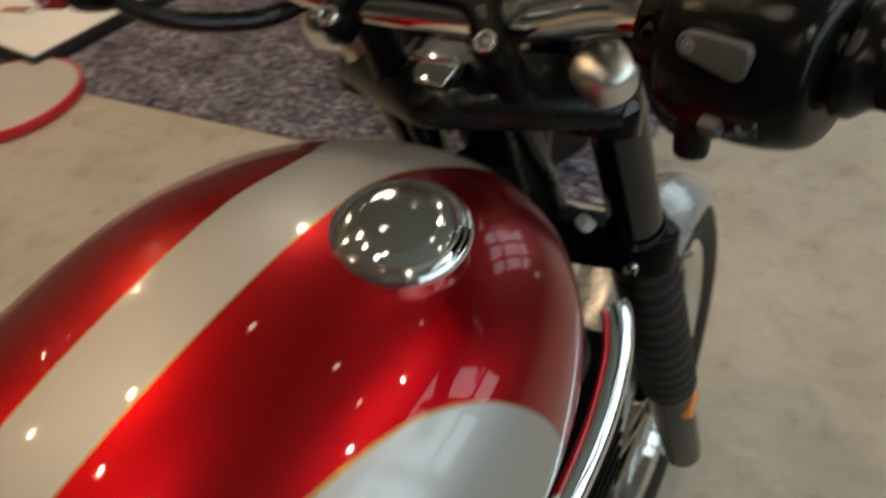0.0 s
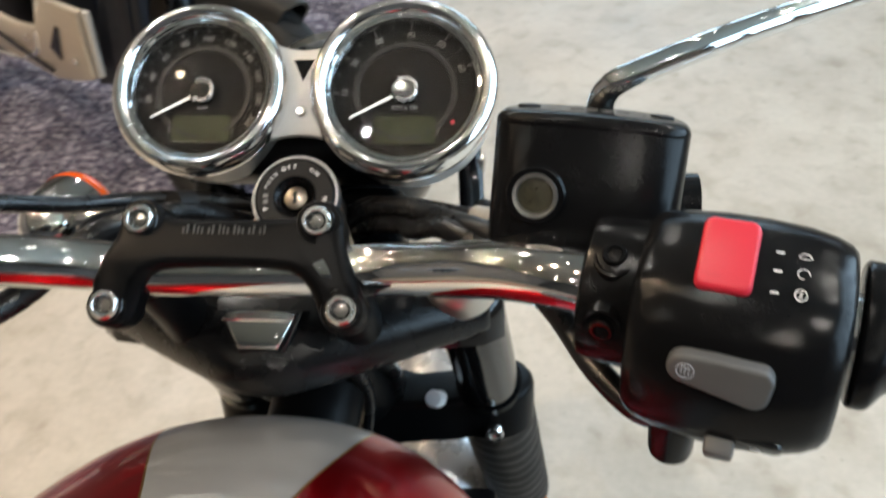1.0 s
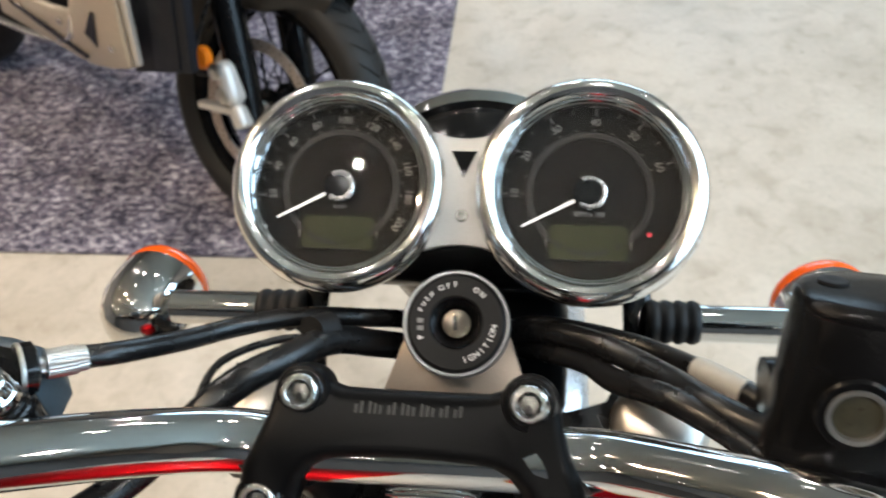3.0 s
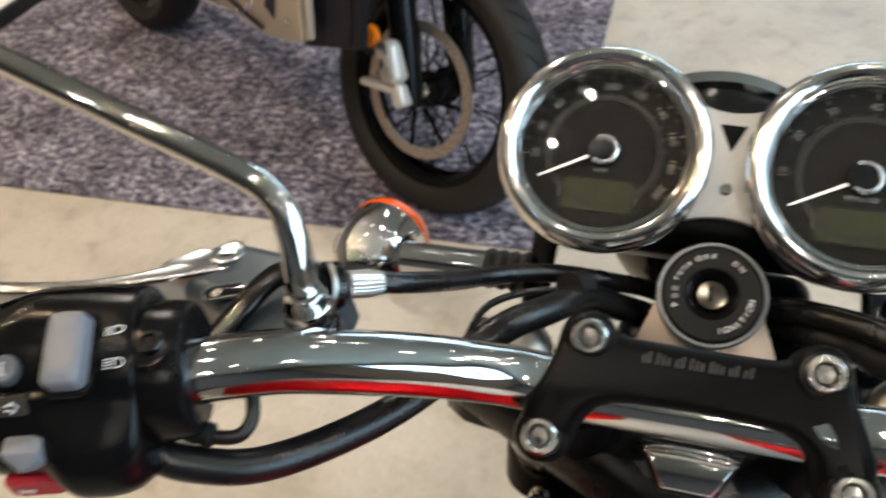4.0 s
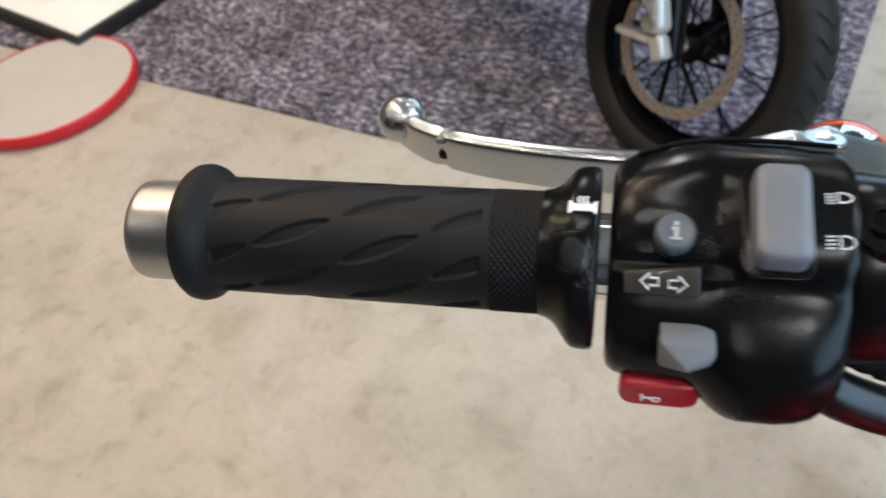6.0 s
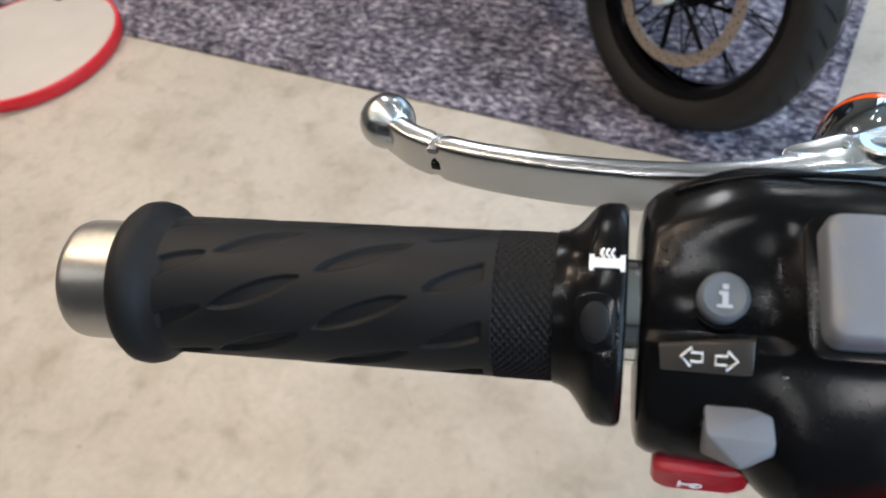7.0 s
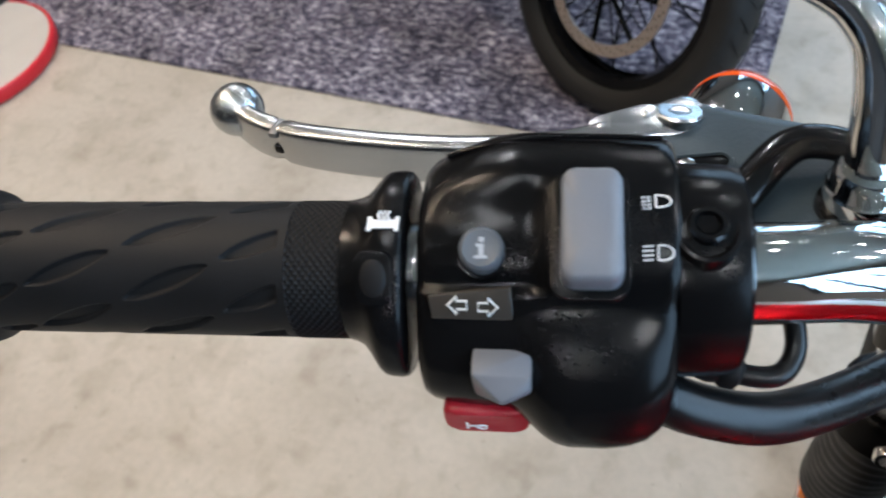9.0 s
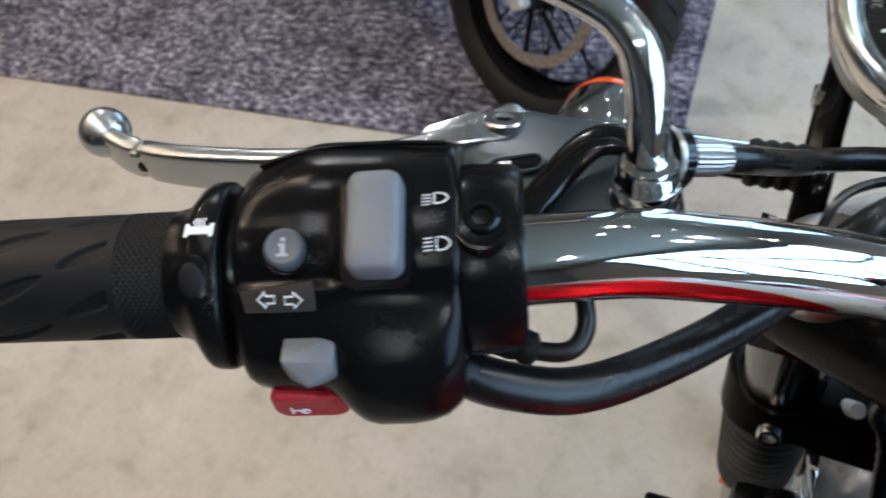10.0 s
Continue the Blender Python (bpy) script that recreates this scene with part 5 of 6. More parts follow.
# clutch cable with its knurled adjuster
cab = part("clutch_cable", tube(smooth_path([(-0.1335, 0.0285, 1.0720), (-0.124, 0.0365, 1.0650), (-0.110, 0.060, 1.044), (-0.096, 0.079, 1.030), (-0.074, 0.094, 1.020), (-0.045, 0.105, 1.008), (-0.015, 0.120, 0.985), (0.010, 0.120, 0.950)], 6), 0.0048, 14), HOSE, bike, "black sheathed clutch cable")
adj = bmesh.new()
rr_ = along((-0.1432, 0.0205, 1.0775), (-0.1222, 0.0375, 1.0655))
rings_into(adj, [[rr_ @ Vector(((r + (0.0003 if j % 2 else 0)) * math.cos(2 * math.pi * j / 48), (r + (0.0003 if j % 2 else 0)) * math.sin(2 * math.pi * j / 48), z)) for j in range(48)] for z, r in ((-0.006, 0.0030), (-0.001, 0.0030), (-0.001, 0.0056), (0.010, 0.0058), (0.0102, 0.0050), (0.014, 0.0050))])
part("cable_adjuster", adj, BRUSHED, cab, "knurled bright adjuster", angle=20)
part("adjuster_wheel", lathe([(0.0080, -0.0115), (0.0098, -0.0100), (0.0100, -0.0052), (0.0084, -0.0042), (0.0050, -0.0040)], rr_, 36), GLOSSBLACK, cab)
part("wheel_rim", lathe([(0.0098, -0.0112), (0.0103, -0.0106), (0.0103, -0.0096), (0.0097, -0.0092)], rr_, 48, caps=False), BRUSHED, cab)
# wiring loom from the left housing
part("wiring_loom", tube(smooth_path([(-0.201, -0.067, 1.078), (-0.194, -0.065, 1.069), (-0.180, -0.0625, 1.060), (-0.160, -0.0520, 1.049), (-0.137, -0.0275, 1.038), (-0.114, 0.000, 1.034), (-0.084, 0.033, 1.045), (-0.066, 0.057, 1.036), (-0.052, 0.080, 1.021), (-0.035, 0.095, 1.000), (-0.010, 0.115, 0.970)], 6), 0.0070, 18), HOSE, bike, "thick black wiring loom")
part("loom_band", tube([(-0.060, 0.078, 1.028), (-0.054, 0.086, 1.022)], 0.0085, 18), RUBBER, bike, "black rubber cable band")
part("switch_wire", tube(smooth_path([(-0.164, -0.034, 1.076), (-0.1606, -0.043, 1.0708), (-0.1616, -0.0495, 1.0685), (-0.1662, -0.0530, 1.0680), (-0.176, -0.0545, 1.0692), (-0.190, -0.0555, 1.0730)], 5), 0.0028, 12), HOSE, bike, "thin black clutch switch wire")
m = along((-0.1725, -0.0542, 1.0690), (-0.1900, -0.0555, 1.0730))
part("wire_grommet", lathe([(0.0030, -0.001), (0.0046, 0.0), (0.0050, 0.003), (0.0042, 0.0045), (0.0048, 0.0065), (0.0044, 0.0110), (0.003, 0.0120)], m, 20), RUBBER, bike, "ribbed rubber wire grommet")
part("thin_wire", tube(smooth_path([(-0.100, 0.030, 1.036), (-0.092, 0.050, 1.042), (-0.070, 0.070, 1.034), (-0.050, 0.085, 1.015)], 5), 0.0018, 8), HOSE, bike, "thin black wire")

# ---- brake side: master cylinder, lever, hoses ----
RES = frame_at((0.1660, 0.0208, 1.0957), (1, -0.165, -0.02), (0, 0.880, -0.475))


def lens_outline(w, d, k=1.0):
    """A reservoir seen from above: round ends, a gently bulged front and a fuller back."""
    pts = []
    for j in range(40):
        a = 2 * math.pi * j / 40
        c, s = math.cos(a), math.sin(a)
        x = w / 2 * abs(c) ** 0.62 * (1 if c >= 0 else -1)
        y = (d * 0.47 if s >= 0 else -d * 0.53) * abs(s) ** (0.85 if s >= 0 else 0.50)
        pts.append((x * k, y * k))
    return pts


res = part("brake_reservoir", prism(lens_outline(0.080, 0.046), 0.0562, RES @ pose(0, 0, -0.037), 0.0002), BLACK, bike, "black brake fluid reservoir with sight glass", angle=50)
lid = []
for z, k in ((0.0188, 0.99), (0.0192, 1.003), (0.0204, 1.003), (0.0217, 0.992), (0.0231, 0.965), (0.0240, 0.925), (0.0245, 0.87), (0.0247, 0.5)):
    lid.append([RES @ Vector((x, y, z - 0.9 * x * x)) for x, y in lens_outline(0.080, 0.046, k)])
part("reservoir_lid", rings_into(bmesh.new(), lid), BLACK, res, "black lid with screws and raised marks", angle=50)
for x in (-0.028, 0.028):
    part("lid_screw", lathe([(0.0048, 0), (0.0048, 0.0008), (0.0034, 0.0010), (0, 0.0004)], RES @ pose(x, 0.003, 0.0238, 0, 2.9 * (1 if x > 0 else -1), 0), 20), RUBBER, res)
lidmarks = bmesh.new()
for k in range(4):
    for q in range(5):
        box((0.0054 - 0.0012 * ((q + k) % 3), 0.0007, 0.0003), RES @ pose(-0.008 + 0.0066 * q, -0.004 + 0.0030 * k, 0.0246 - 0.9 * (-0.008 + 0.0066 * q) ** 2), 0, bm=lidmarks)
part("lid_print", lidmarks, DIALPRINT, res)
SG = RES @ pose(-0.0188, -0.0241, -0.0095, 90, 0, 0)
part("sight_rim", lathe([(0.0118, -0.004), (0.0126, 0.0008), (0.0116, 0.0020), (0.0094, 0.0020)], SG, 40, caps=False), BLACK, res)
part("sight_ring", lathe([(0.0096, 0.0016), (0.0092, 0.0026), (0.0078, 0.0024), (0.0074, 0.0006)], SG, 40, caps=False), BRUSHED, res)
part("sight_glass", lathe([(0.0076, 0.0006), (0.004, 0.0012), (0, 0.0014)], SG, 28), mat("sight_glass_olive", (0.036, 0.033, 0.020), 0.3, 0.0, 0.5, 260), res)
part("master_cylinder", tube(smooth_path([(0.128, 0.030, 1.064), (0.160, 0.030, 1.066), (0.190, 0.030, 1.068), (0.216, 0.030, 1.068)], 5), 0.0135, 20), BLACK, res)
make_lever(1, 0.012, "brake_lever", "polished alloy brake lever with ball end", 0.026)
upper = smooth_path([(0.196, -0.004, 1.056), (0.150, 0.025, 1.049), (0.1197, 0.0541, 1.0381), (0.104, 0.0795, 1.0190), (0.085, 0.093, 1.012), (0.062, 0.101, 1.009), (0.040, 0.111, 0.999), (0.014, 0.125, 0.970)], 6)
line = part("brake_hose", tube(upper, 0.0046, 16), HOSE, bike, "black brake hose with a pale sleeve")
part("sleeve", tube(upper[10:15], 0.0056, 16), SLEEVE, line, "pale grey plastic sleeve")
for k in range(4):
    p = Vector((0.1085, 0.0725, 1.0240)).lerp(Vector((0.0985, 0.0845, 1.0160)), k / 3)
    part("hose_print", box((0.0006, 0.0030, 0.0004), frame_at(p + Vector((0, -0.0028, 0.0038)), (-0.55, 0.62, -0.45), (0.2, 0.62, 0.75)), 0), INKGREY, line)
lower = smooth_path([(0.162, 0.006, 1.062), (0.135, 0.013, 1.060), (0.1120, 0.030, 1.0540), (0.1017, 0.050, 1.0400), (0.0860, 0.071, 1.0270), (0.0695, 0.086, 1.0190), (0.0535, 0.098, 1.0090), (0.0362, 0.110, 0.992), (0.014, 0.120, 0.965)], 6)
part("brake_hose", tube(lower, 0.0058, 16), HOSE, bike, "black hose behind the bars")
part("wiring_box", box((0.046, 0.040, 0.070), Matrix.Translation((0.038, 0.124, 0.955)) @ pose(0, 0, 0, -16, 0, 0), 0.010, 3), CASTBLACK, bike, "black moulded wiring box")
hose_pts = smooth_path([(0.196, -0.078, 1.058), (0.184, -0.068, 1.045), (0.168, -0.045, 1.042), (0.150, -0.014, 1.047), (0.123, 0.013, 1.0535), (0.0980, 0.036, 1.0480), (0.0790, 0.062, 1.0230), (0.0680, 0.080, 1.0110), (0.0520, 0.094, 0.999), (0.0350, 0.110, 0.980), (0.014, 0.118, 0.955)], 6)
part("wiring_loom", tube(hose_pts, 0.0056, 16), HOSE, bike, "thick black wiring loom")

# ---- fuel tank ----
def tank_mesh():
    rows = [(0.002, 0.040, 0.931, 0.885), (-0.006, 0.066, 0.947, 0.860), (-0.020, 0.094, 0.962, 0.840), (-0.045, 0.120, 0.978, 0.822), (-0.080, 0.139, 0.994, 0.812), (-0.120, 0.150, 1.0070, 0.806), (-0.170, 0.156, 1.0175, 0.803), (-0.230, 0.156, 1.0200, 0.803), (-0.300, 0.149, 1.017, 0.806), (-0.370, 0.136, 1.006, 0.812), (-0.440, 0.116, 0.988, 0.822), (-0.500, 0.095, 0.966, 0.834), (-0.545, 0.070, 0.942, 0.850), (-0.560, 0.040, 0.926, 0.870)]
    n = 72
    fine = []
    for k in range(len(rows) - 1):
        for j in range(5):
            fine.append((k, j / 5))
    fine.append((len(rows) - 1, 0.0))

    def cr(i, k, t):
        g = lambda q: rows[min(max(q, 0), len(rows) - 1)][i]
        a, b, c, d = g(k - 1), g(k), g(k + 1), g(k + 2)
        return 0.5 * (2 * b + (c - a) * t + (2 * a - 5 * b + 4 * c - d) * t * t + (3 * b - a - 3 * c + d) * t**3)

    rings = []
    for k, t in fine:
        y, hw, zt, zb = (cr(i, k, t) for i in range(4))
        zm = zb + (zt - zb) * 0.42
        ring = []
        for j in range(n):
            a = 2 * math.pi * j / n
            c, s = math.cos(a), math.sin(a)
            ex = 0.84 if s >= 0 else 0.6
            x = hw * abs(c) ** (0.92 if s >= 0 else 0.7) * (1 if c >= 0 else -1.055)
            z = zm + (zt - zm if s >= 0 else zm - zb) * abs(s) ** ex * (1 if s >= 0 else -1)
            ring.append(Vector((TANKX + x, y, z)))
        rings.append(ring)
    return rings_into(bmesh.new(), rings)


tank = part("fuel_tank", tank_mesh(), PAINT, bike, "candy red fuel tank with silver stripe and gold lines", angle=60)
CAP = Matrix.Translation((0.0065, -0.0010, -0.0008)) @ frame_at((0.0632, -0.1490, 1.0065), (1, 0, -0.13), (0, 1, 0.07)) @ Matrix.Diagonal((0.885, 0.885, 0.95, 1))
cap = part("fuel_cap", lathe([(0.0400, -0.012), (0.0405, 0.000), (0.0418, 0.002), (0.0418, 0.005), (0.0405, 0.0075), (0.0385, 0.0085), (0.0370, 0.0082), (0.0360, 0.0090), (0.0300, 0.0125), (0.0200, 0.0148), (0.0100, 0.0156), (0.0, 0.0158)], CAP, 72), CHROME, bike, "domed chrome fuel filler cap")
part("cap_rim", lathe([(0.0352, 0.0096), (0.0348, 0.0108), (0.0334, 0.0112), (0.0322, 0.0106), (0.0316, 0.0114)], CAP, 64, caps=False), CHROME, cap)
part("cap_ring", lathe([(0.0238, 0.0138), (0.0234, 0.0146), (0.0222, 0.0149), (0.0216, 0.0142)], CAP, 64, caps=False), CHROME, cap)
# chrome band below the tank's edge and the engine under it
for s in (-1, 1):
    xs = lambda x: TANKX + s * x
    part("chrome_band", tube(smooth_path([(xs(0.141), -0.034, 0.874), (xs(0.146), -0.038, 0.870), (xs(0.153), -0.056, 0.858), (xs(0.156), -0.078, 0.846), (xs(0.157), -0.105, 0.834), (xs(0.155), -0.140, 0.822), (xs(0.150), -0.200, 0.808)], 6), 0.0105, 20, None, 0.62), CHROME, bike, "curved chrome band below the tank edge")
    part("band_lip", tube(smooth_path([(xs(0.148), -0.034, 0.860), (xs(0.151), -0.038, 0.856), (xs(0.158), -0.060, 0.843), (xs(0.161), -0.085, 0.831), (xs(0.160), -0.120, 0.819), (xs(0.154), -0.190, 0.800)], 6), 0.0034, 12), CHROME, bike, "thin chrome lip under the band")
part("frame_tube", tube([(CX, 0.06, 0.88), (-0.010, -0.10, 0.85), (-0.012, -0.55, 0.80)], 0.030, 20), CASTBLACK, bike, "black frame backbone tube")
eng = part("engine", box((0.23, 0.26, 0.30), Matrix.Translation((-0.01, -0.16, 0.56)), 0.035, 4), CASTBLACK, bike, "black air-cooled twin engine")
for k in range(9):
    part("cooling_fin", box((0.27, 0.24, 0.005), Matrix.Translation((-0.01, -0.06, 0.56 + 0.022 * k)), 0.002, 1), CASTBLACK, eng)
part("cam_cover", box((0.25, 0.17, 0.06), Matrix.Translation((-0.01, -0.07, 0.775)), 0.022, 4), CASTBLACK, eng)
for s in (-1, 1):
    part("exhaust_header", tube(smooth_path([(CX + s * 0.045, 0.04, 0.70), (CX + s * 0.052, 0.090, 0.68), (CX + s * 0.060, 0.115, 0.60), (CX + s * 0.080, 0.100, 0.45), (CX + s * 0.12, 0.02, 0.32), (CX + s * 0.15, -0.20, 0.27), (CX + s * 0.17, -0.80, 0.28)], 6), 0.0195, 20), GLOSSBLACK, bike, "black exhaust header pipe")
# made-up finned box, added to fill the dark clutter behind the fork
clutter = part("clutter_box", box((0.20, 0.036, 0.19), Matrix.Translation((0.012, 0.085, 0.575)) @ pose(0, 0, 0, -12, 0, 0), 0.008, 2), CASTBLACK, bike, "black finned box filling in for dark clutter before the engine")
for k in range(10):
    part("clutter_fin", box((0.17, 0.004, 0.006), Matrix.Translation((0.012, 0.066 - 0.0036 * (k - 4.5), 0.575 + 0.0165 * (k - 4.5))), 0.001, 1), BLACK, clutter)
part("seat", box((0.25, 0.62, 0.09), Matrix.Translation((-0.012, -0.86, 0.83)), 0.035, 4), RUBBER, bike, "long black padded seat")

# ---- front wheel and mudguard of the red motorcycle ----
AXLE = Vector((mid_x(0.32), 0.365, 0.298))


def ring_wheel(parent, hub, axis, r_tyre, w_tyre, r_rim, spokes, rimmat, label):
    m = along(hub, hub + axis)
    prof = [(r_rim - 0.006, -0.30 * w_tyre), (r_rim + 0.012, -0.40 * w_tyre), (r_rim + 0.45 * (r_tyre - r_rim), -0.5 * w_tyre), (r_rim + 0.75 * (r_tyre - r_rim), -0.42 * w_tyre), (r_tyre - 0.006, -0.24 * w_tyre), (r_tyre, 0.0)]
    prof += [(r, -z) for r, z in reversed(prof[:-1])]
    w = part("wheel", lathe([(0.024, -0.035), (0.040, -0.035), (0.042, -0.030), (0.028, -0.022), (0.026, 0.022), (0.042, 0.030), (0.040, 0.035), (0.024, 0.035)], m, 36), BLACK, parent, label)
    part("tyre", lathe(prof, m, 96, caps=False), TYRE, w, "black treaded road tyre", angle=50)
    part("rim", lathe([(r_rim - 0.022, -0.16 * w_tyre), (r_rim - 0.014, -0.30 * w_tyre), (r_rim + 0.004, -0.36 * w_tyre), (r_rim + 0.004, 0.36 * w_tyre), (r_rim - 0.014, 0.30 * w_tyre), (r_rim - 0.022, 0.16 * w_tyre)], m, 96, caps=False), rimmat, w)
    for k in range(spokes):
        a = 2 * math.pi * k / spokes
        e = 1 if k % 2 else -1
        lean = 0.55 * (1 if k % 4 < 2 else -1)
        part("spoke", tube([m @ Vector((0.038 * math.cos(a), 0.038 * math.sin(a), 0.031 * e)), m @ Vector(((r_rim - 0.018) * math.cos(a + lean), (r_rim - 0.018) * math.sin(a + lean), 0.010 * e))], 0.0018, 6), STEEL if rimmat is CHROME else BLACK, w)
    return w, m


ring_wheel(bike, AXLE, Vector((1, 0, 0)), 0.298, 0.100, 0.222, 32, CHROME, "chrome spoked front wheel")


def fender_mesh(centre, r, half, a0, a1, thick=0.003, n=36):
    rings = []
    for k in range(n + 1):
        a = radians(a0 + (a1 - a0) * k / n)
        d = Vector((0, math.cos(a), math.sin(a)))
        ring = []
        for rr, order in ((r, 1), (r - thick, -1)):
            for j in range(13):
                q = -1 + 2 * j / 12
                q *= order
                sag = 0.026 * q * q
                ring.append(centre + Vector((half * q, 0, 0)) + d * (rr - sag))
        rings.append(ring)
    return rings_into(bmesh.new(), rings)


mud = part("front_mudguard", fender_mesh(AXLE, 0.315, 0.054, 48, 160), MUDGUARD, bike, "silver painted front mudguard", angle=60)
for s in (-1, 1):
    part("mudguard_stay", tube([(AXLE.x + s * 0.052, AXLE.y - 0.050, AXLE.z + 0.286), (AXLE.x + s * 0.062, AXLE.y - 0.085, AXLE.z + 0.200), (AXLE.x + s * 0.078, AXLE.y - 0.070, AXLE.z + 0.110)], 0.005, 10), STEEL, mud)

# ---- the second motorcycle on the carpet ----
HUBDISC = Vector((-0.565, 1.242, 0.302))
AZ, EL = radians(-27.6), radians(20.0)
AX = Vector((math.sin(AZ) * math.cos(EL), -math.cos(AZ) * math.cos(EL), math.sin(EL)))
other = thing("motorcycle", "dark adventure motorcycle with wire wheels, leaning on the carpet", "motorcycle", (-0.60, 1.30, 0.008))
HUB = HUBDISC - AX * 0.062
w2, wm = ring_wheel(other, HUB, AX, 0.298, 0.112, 0.222, 36, BLACK, "black wire-spoked front wheel")
for k in range(40):
    a = 2 * math.pi * k / 40
    for e in (-1, 1):
        pts = [wm @ Vector(((0.2985 - 0.10 * q * q * 6) * math.cos(a + q), (0.2985 - 0.10 * q * q * 6) * math.sin(a + q), e * (0.006 + q * 0.30))) for q in (0.0, 0.04, 0.08, 0.12)]
        part("tread_groove", tube(pts, 0.0014, 5), RUBBER, w2)
# brake disc: ring with holes, on carrier arms
dm = along(HUBDISC, HUBDISC + AX)
disc = part("brake_disc", lathe([(0.129, -0.0025), (0.153, -0.0025), (0.153, 0.0025), (0.129, 0.0025), (0.129, -0.0025)], dm, 96, caps=False), DISCSTEEL, w2, "drilled steel brake disc", angle=30)
holes = bmesh.new()
for k in range(30):
    a = 2 * math.pi * k / 30
    for j, r in enumerate((0.135, 0.141, 0.147)):
        lathe([(0.0021, 0.0), (0.0021, 0.0030), (0, 0.0030)], dm @ pose(r * math.cos(a + 0.07 * j), r * math.sin(a + 0.07 * j), 0), 8, holes)
tagged(part("disc_hole", holes, GLOSSBLACK, w2), kind="stuff")
for k in range(8):
    a = 2 * math.pi * k / 8
    part("carrier_arm", tube([dm @ Vector((0.040 * math.cos(a - 0.3), 0.040 * math.sin(a - 0.3), -0.008)), dm @ Vector((0.131 * math.cos(a), 0.131 * math.sin(a), -0.001))], 0.006, 8, None, 0.4), BLACK, w2)
part("axle_nut", lathe([(0.022, -0.03), (0.022, 0.014), (0.016, 0.020), (0.009, 0.020), (0.009, 0.012), (0, 0.012)], dm, 24), STEEL, w2)
# steering axis of the wheel, for fork, mudguard and caliper
FWD = Vector((0, 0, 1)).cross(AX).normalized() * 1.0
if FWD.x < 0:
    FWD = -FWD
UPW = AX.cross(FWD)
if UPW.z < 0:
    UPW = -UPW
FK = (UPW - FWD * 0.33).normalized()
for e in (-1, 1):
    base = HUB + AX * (0.088 * e)
    lg = part("fork_leg", tube([base - FK * 0.03, base + FK * 0.10, base + FK * 0.30], [0.028, 0.034, 0.033], 20), BLACK, other, "black telescopic fork leg")
    part("stanchion", tube([base + FK * 0.30, base + FK * 0.52], 0.0215, 20), GLOSSBLACK, lg)
part("fork_reflector", lathe([(0, 0.007), (0.020, 0.006), (0.025, 0.0), (0.025, -0.008), (0, -0.008)], along((-0.664, 1.255, 0.425), Vector((-0.664, 1.255, 0.425)) + AX), 28), ORANGE, other, "orange side reflector")
cal_m = frame_at((-0.606, 1.222, 0.372), FWD, UPW) @ Matrix.Scale(1.15, 4)
caliper = part("brake_caliper", box((0.036, 0.082, 0.050), cal_m @ pose(0.002, 0.012, 0, 0, 0, 24), 0.016, 5), CALIPER, other, "silver-painted brake caliper")
part("caliper_lug", box((0.086, 0.015, 0.024), cal_m @ pose(-0.032, -0.044, 0.002, 0, 0, 6), 0.006, 3), CALIPER, caliper)
part("caliper_foot", box((0.030, 0.046, 0.032), cal_m @ pose(0.026, -0.046, 0, 0, 0, 30), 0.009, 3), CALIPER, caliper)
for y in (0.032, -0.008):
    part("piston_cap", lathe([(0.015, 0), (0.015, 0.004), (0.012, 0.006), (0, 0.006)], cal_m @ pose(-0.004 - 0.45 * (y - 0.012), y, 0.024), 20), BRUSHED, caliper)
part("caliper_hose", tube(smooth_path([cal_m @ Vector((-0.03, 0.02, 0.02)), cal_m @ Vector((-0.06, 0.03, 0.03)), cal_m @ Vector((-0.055, 0.10, 0.02)), cal_m @ Vector((-0.02, 0.22, 0.0))], 5), 0.005, 10), HOSE, other)


def wheel_fender():
    rings = []
    for k in range(25):
        a = radians(58 + 92 * k / 24)
        d = FWD * math.cos(a) + UPW * math.sin(a)
        ring = []
        wide, deep = 0.078 * (0.55 + 0.45 * min(1.0, k / 7)), 0.5 + 0.5 * min(1.0, k / 7)
        for thin, order in ((0.0, 1), (0.005, -1)):
            for w, drop in ((-1.0, 0.118), (-1.01, 0.080), (-0.97, 0.046), (-0.80, 0.027), (-0.45, 0.008), (0, 0), (0.45, 0.008), (0.80, 0.027), (0.97, 0.046), (1.01, 0.080), (1.0, 0.118)):
                ring.append(HUB + AX * ((wide - thin) * w * order) + d * (0.338 - thin - drop * deep))
        rings.append(ring)
    return rings_into(bmesh.new(), rings)


part("front_mudguard", wheel_fender(), MATTEPLASTIC, other, "black plastic front mudguard", angle=60)
# body line of the bike, running away from the front wheel
BD = Vector((-0.86, 0.50, 0)).normalized()
BN = Vector((-BD.y, BD.x, 0))
if BN.y > 0:
    BN = -BN
B0 = Vector((-0.70, 1.42, 0.0))


def on_body(a, side, z):
    return B0 + BD * a + BN * side + Vector((0, 0, z))


def body_box(name, a, side, z, size, material, label, bev=0.02, turn=0.0):
    m = frame_at(on_body(a, side, z), BD, (0, 0, 1)) @ pose(0, 0, 0, 0, 0, turn)
    return part(name, box(size, m, bev, 3), material, other, label)


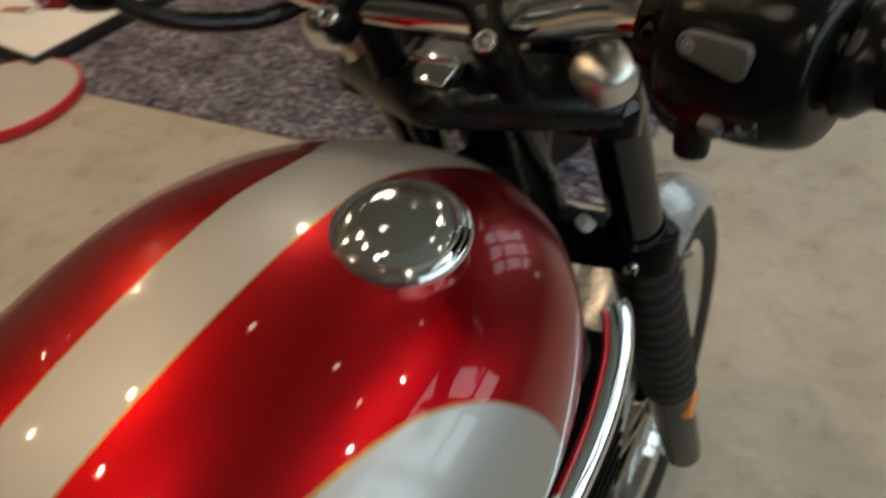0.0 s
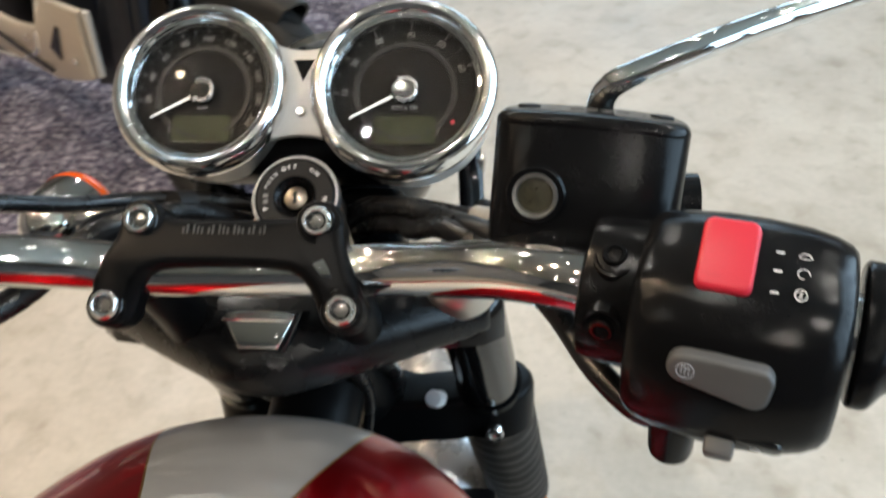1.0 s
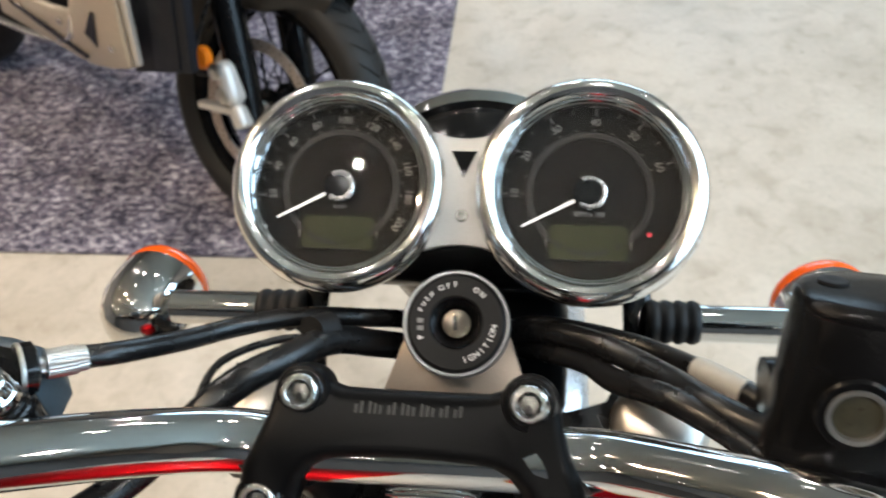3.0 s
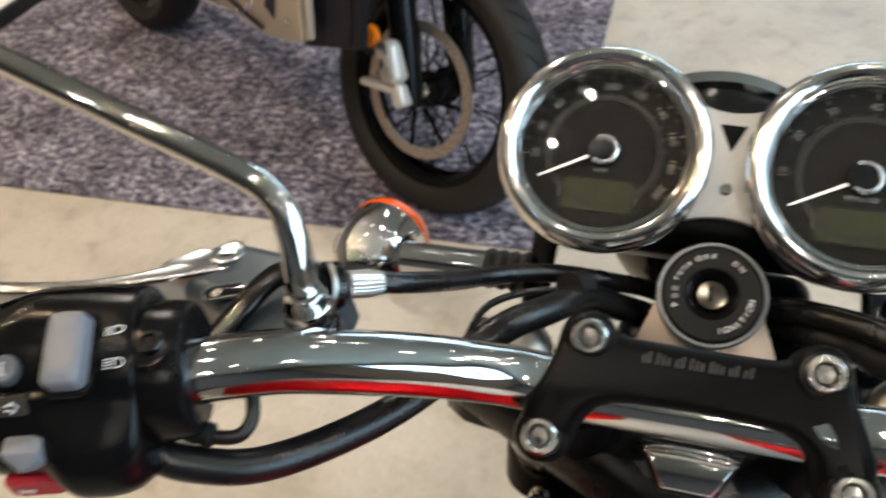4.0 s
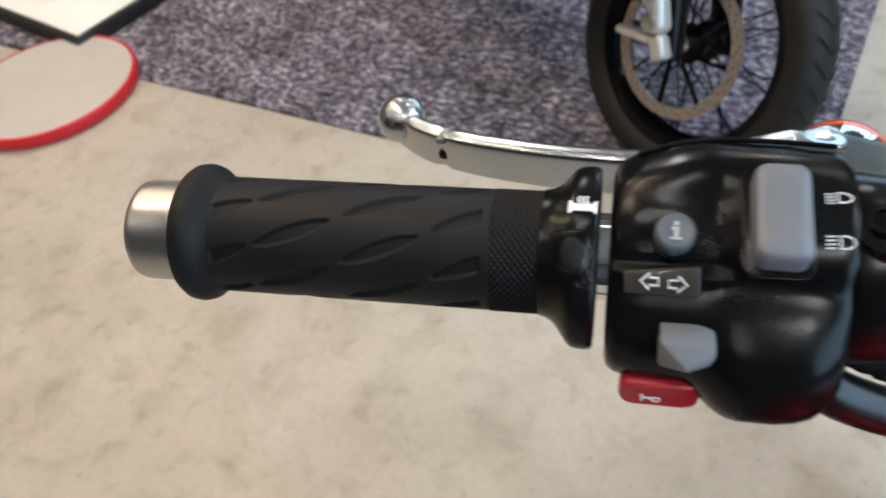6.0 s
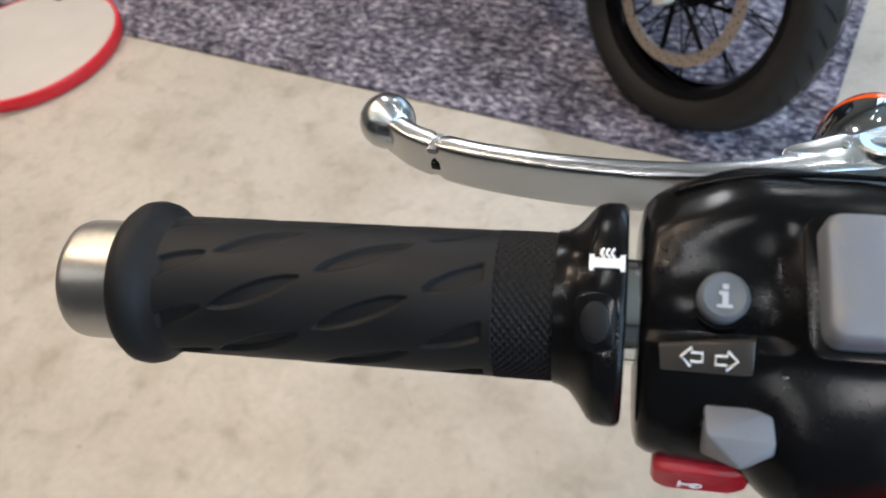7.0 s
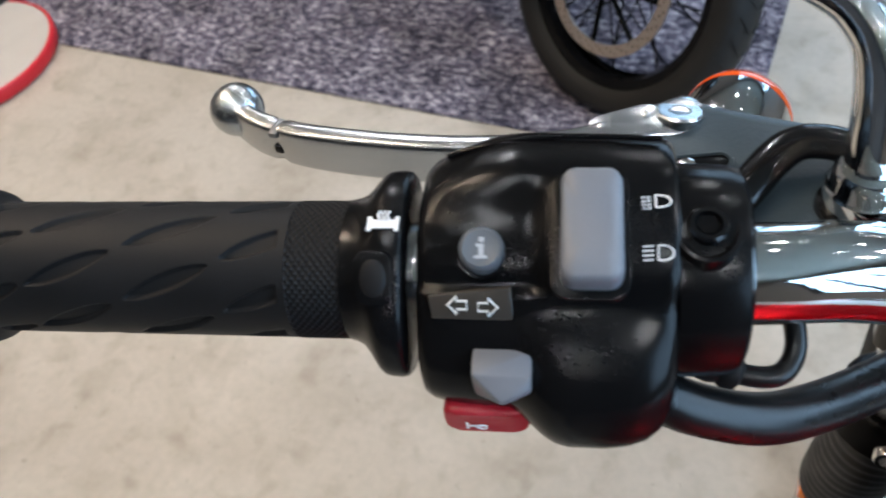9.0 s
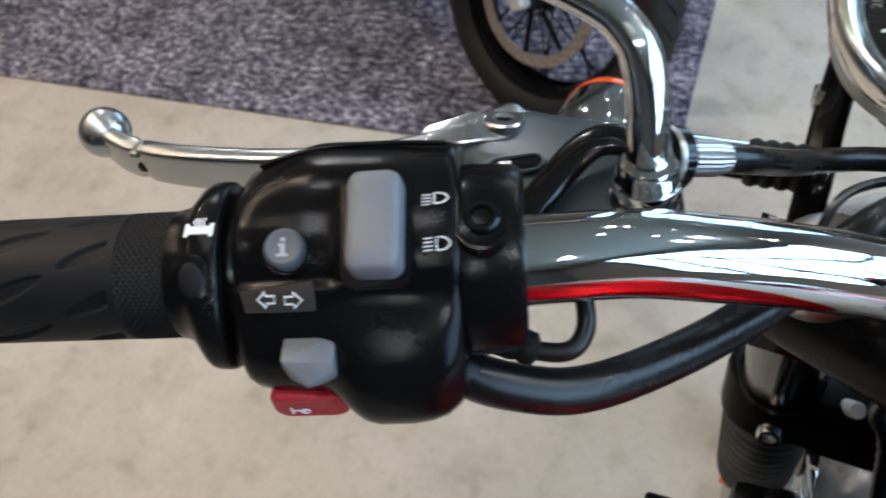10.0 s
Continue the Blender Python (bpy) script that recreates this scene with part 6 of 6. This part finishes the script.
body_box("radiator", 0.08, 0.0, 0.645, (0.16, 0.34, 0.30), NAVY, "dark blue-black radiator and shroud", 0.015)
body_box("engine", 0.45, 0.0, 0.52, (0.50, 0.34, 0.34), CASTBLACK, "black engine block", 0.05)
gm = frame_at(on_body(-0.041, 0.225, 0.443), BD * -1, (0, 0, 1))
plate_out = [(-0.008, -0.006), (0.008, 0.070), (0.030, 0.160), (-0.090, 0.165), (-0.135, 0.125), (-0.170, 0.078), (-0.250, 0.070), (-0.440, 0.085), (-0.470, -0.004), (-0.300, -0.026), (-0.160, -0.044), (-0.080, -0.030)]
guard = part("engine_guard", prism(plate_out, 0.016, gm, 0.006, 3), GUARD, other, "brushed alloy engine guard plate with cut-outs")
part("guard_cutout", prism([(-0.100, 0.018), (-0.062, 0.106), (-0.072, 0.108), (-0.128, 0.044)], 0.002, gm @ pose(0, 0, 0.0165)), GLOSSBLACK, guard)
part("guard_cutout", prism([(-0.150, -0.018), (-0.28, 0.022), (-0.40, 0.052), (-0.40, 0.040), (-0.27, -0.002), (-0.165, -0.030)], 0.002, gm @ pose(0, 0, 0.0165)), GLOSSBLACK, guard)
part("guard_edge", prism([(-0.006, -0.006), (0.014, 0.002), (0.052, 0.160), (0.032, 0.160)], 0.010, gm @ pose(0, 0, -0.003), 0.004), CALIPER, guard)
sm = frame_at(on_body(0.0, 0.180, 0.0), BD * -1, (0, 0, 1))
shroud = part("radiator_shroud", prism([(-0.030, 0.385), (0.176, 0.448), (0.246, 0.680), (0.240, 0.780), (0.090, 0.780), (0.100, 0.632)], 0.020, sm, 0.008, 3), NAVY, other, "dark blue-black radiator shroud")
part("shroud_panel", prism([(0.060, 0.424), (0.150, 0.452), (0.220, 0.690), (0.225, 0.770), (0.150, 0.770), (0.138, 0.650)], 0.005, sm @ pose(0, 0, 0.0195), 0.002), NAVY, shroud)
for a in (0.02, 0.24, 0.44):
    part("guard_bolt", lathe([(0.008, 0), (0.008, 0.005), (0, 0.006)], gm @ pose(-0.03 - a * 0.75, 0.030 + 0.02 * math.sin(a * 5), 0.0158), 12), STEEL, guard)
part("guard_tube", tube(smooth_path([on_body(0.06, 0.20, 0.70), on_body(0.12, 0.23, 0.52), on_body(0.24, 0.23, 0.42), on_body(0.70, 0.20, 0.36)], 6), 0.011, 14), STEEL, other, "bright steel engine guard tube")
body_box("sump_guard", 0.42, -0.02, 0.36, (0.44, 0.24, 0.05), GUARD, "brushed alloy sump guard", 0.015)
ring_wheel(other, on_body(1.14, 0.035, 0.302), BN * math.cos(0.15) + Vector((0, 0, math.sin(0.15))), 0.300, 0.140, 0.215, 36, BLACK, "black wire-spoked rear wheel")
for e in (-1, 1):
    part("swing_arm", tube([on_body(0.75, 0.11 * e, 0.36), on_body(1.14, 0.035 + 0.12 * e, 0.31)], 0.028, 14), CASTBLACK, other)
part("kick_stand", tube([on_body(0.70, -0.14, 0.33), on_body(0.78, -0.34, 0.012)], 0.012, 12), CASTBLACK, other)
body_box("tail", 0.95, 0.0, 0.85, (0.80, 0.24, 0.16), GLOSSBLACK, "black seat and tail", 0.05)
body_box("fuel_tank", 0.40, 0.0, 0.92, (0.50, 0.34, 0.22), GLOSSBLACK, "black fuel tank", 0.07)

# ---- round stand base and display plinth ----
SB = Vector((-2.321, 0.934, 0.0))
stand = thing("stand_base", "round grey floor stand base with a red edge", "display stand", tuple(SB))
part("base_plate", lathe([(0.0, 0.004), (0.255, 0.004), (0.255, 0.036), (0.253, 0.038), (0.0, 0.038)], Matrix.Translation(SB), 96), STANDTOP, stand)
part("red_edge", lathe([(0.255, 0.004), (0.263, 0.004), (0.265, 0.007), (0.265, 0.035), (0.263, 0.038), (0.255, 0.0385)], Matrix.Translation(SB), 96, caps=False), STANDRED, stand, "red plastic edge band")
part("foot_ring", lathe([(0.232, 0.0), (0.251, 0.0), (0.251, 0.0045), (0.232, 0.0045)], Matrix.Translation(SB), 72), PLINTHSIDE, stand)
PM = pose(-2.382, 1.128, 0, 0, 0, -8)
plinth = thing("display_plinth", "low white-topped display plinth with black edges", "plinth", (-2.382, 1.128, 0.008))
part("plinth_body", box((1.4, 1.6, 0.050), PM @ pose(-0.7, 0.8, 0.033), 0.003), PLINTHSIDE, plinth)
part("plinth_top", box((1.37, 1.57, 0.006), PM @ pose(-0.7, 0.8, 0.0605), 0.002), PLINTHTOP, plinth, "white laminate top")
leaf = thing("printed_leaflet", "printed leaflet with orange picture on the plinth", "leaflet", tuple(PM @ Vector((-0.42, 0.16, 0.064))))
part("sheet", box((0.30, 0.21, 0.0016), PM @ pose(-0.42, 0.20, 0.0650, 0, 0, 12), 0), INK, leaf)
part("picture", box((0.12, 0.05, 0.0008), PM @ pose(-0.47, 0.22, 0.0662, 0, 0, 20), 0), BROWNPRINT, leaf)
part("outline", tube([PM @ Vector((-0.40 + 0.035 * math.cos(a), 0.235 + 0.022 * math.sin(a), 0.0664)) for a in [2 * math.pi * k / 24 for k in range(24)]], 0.002, 5, closed=True), PLINTHSIDE, leaf)

# ---- wheel of a further machine at the carpet's edge ----
far_bike = thing("motorcycle", "further black motorcycle standing at the carpet, wheel showing", "motorcycle", (-0.46, 2.60, 0.008))
ring_wheel(far_bike, Vector((-0.46, 2.62, 0.318)), Vector((-0.55, -0.80, 0.12)).normalized(), 0.310, 0.130, 0.225, 24, BLACK, "black wire-spoked wheel")
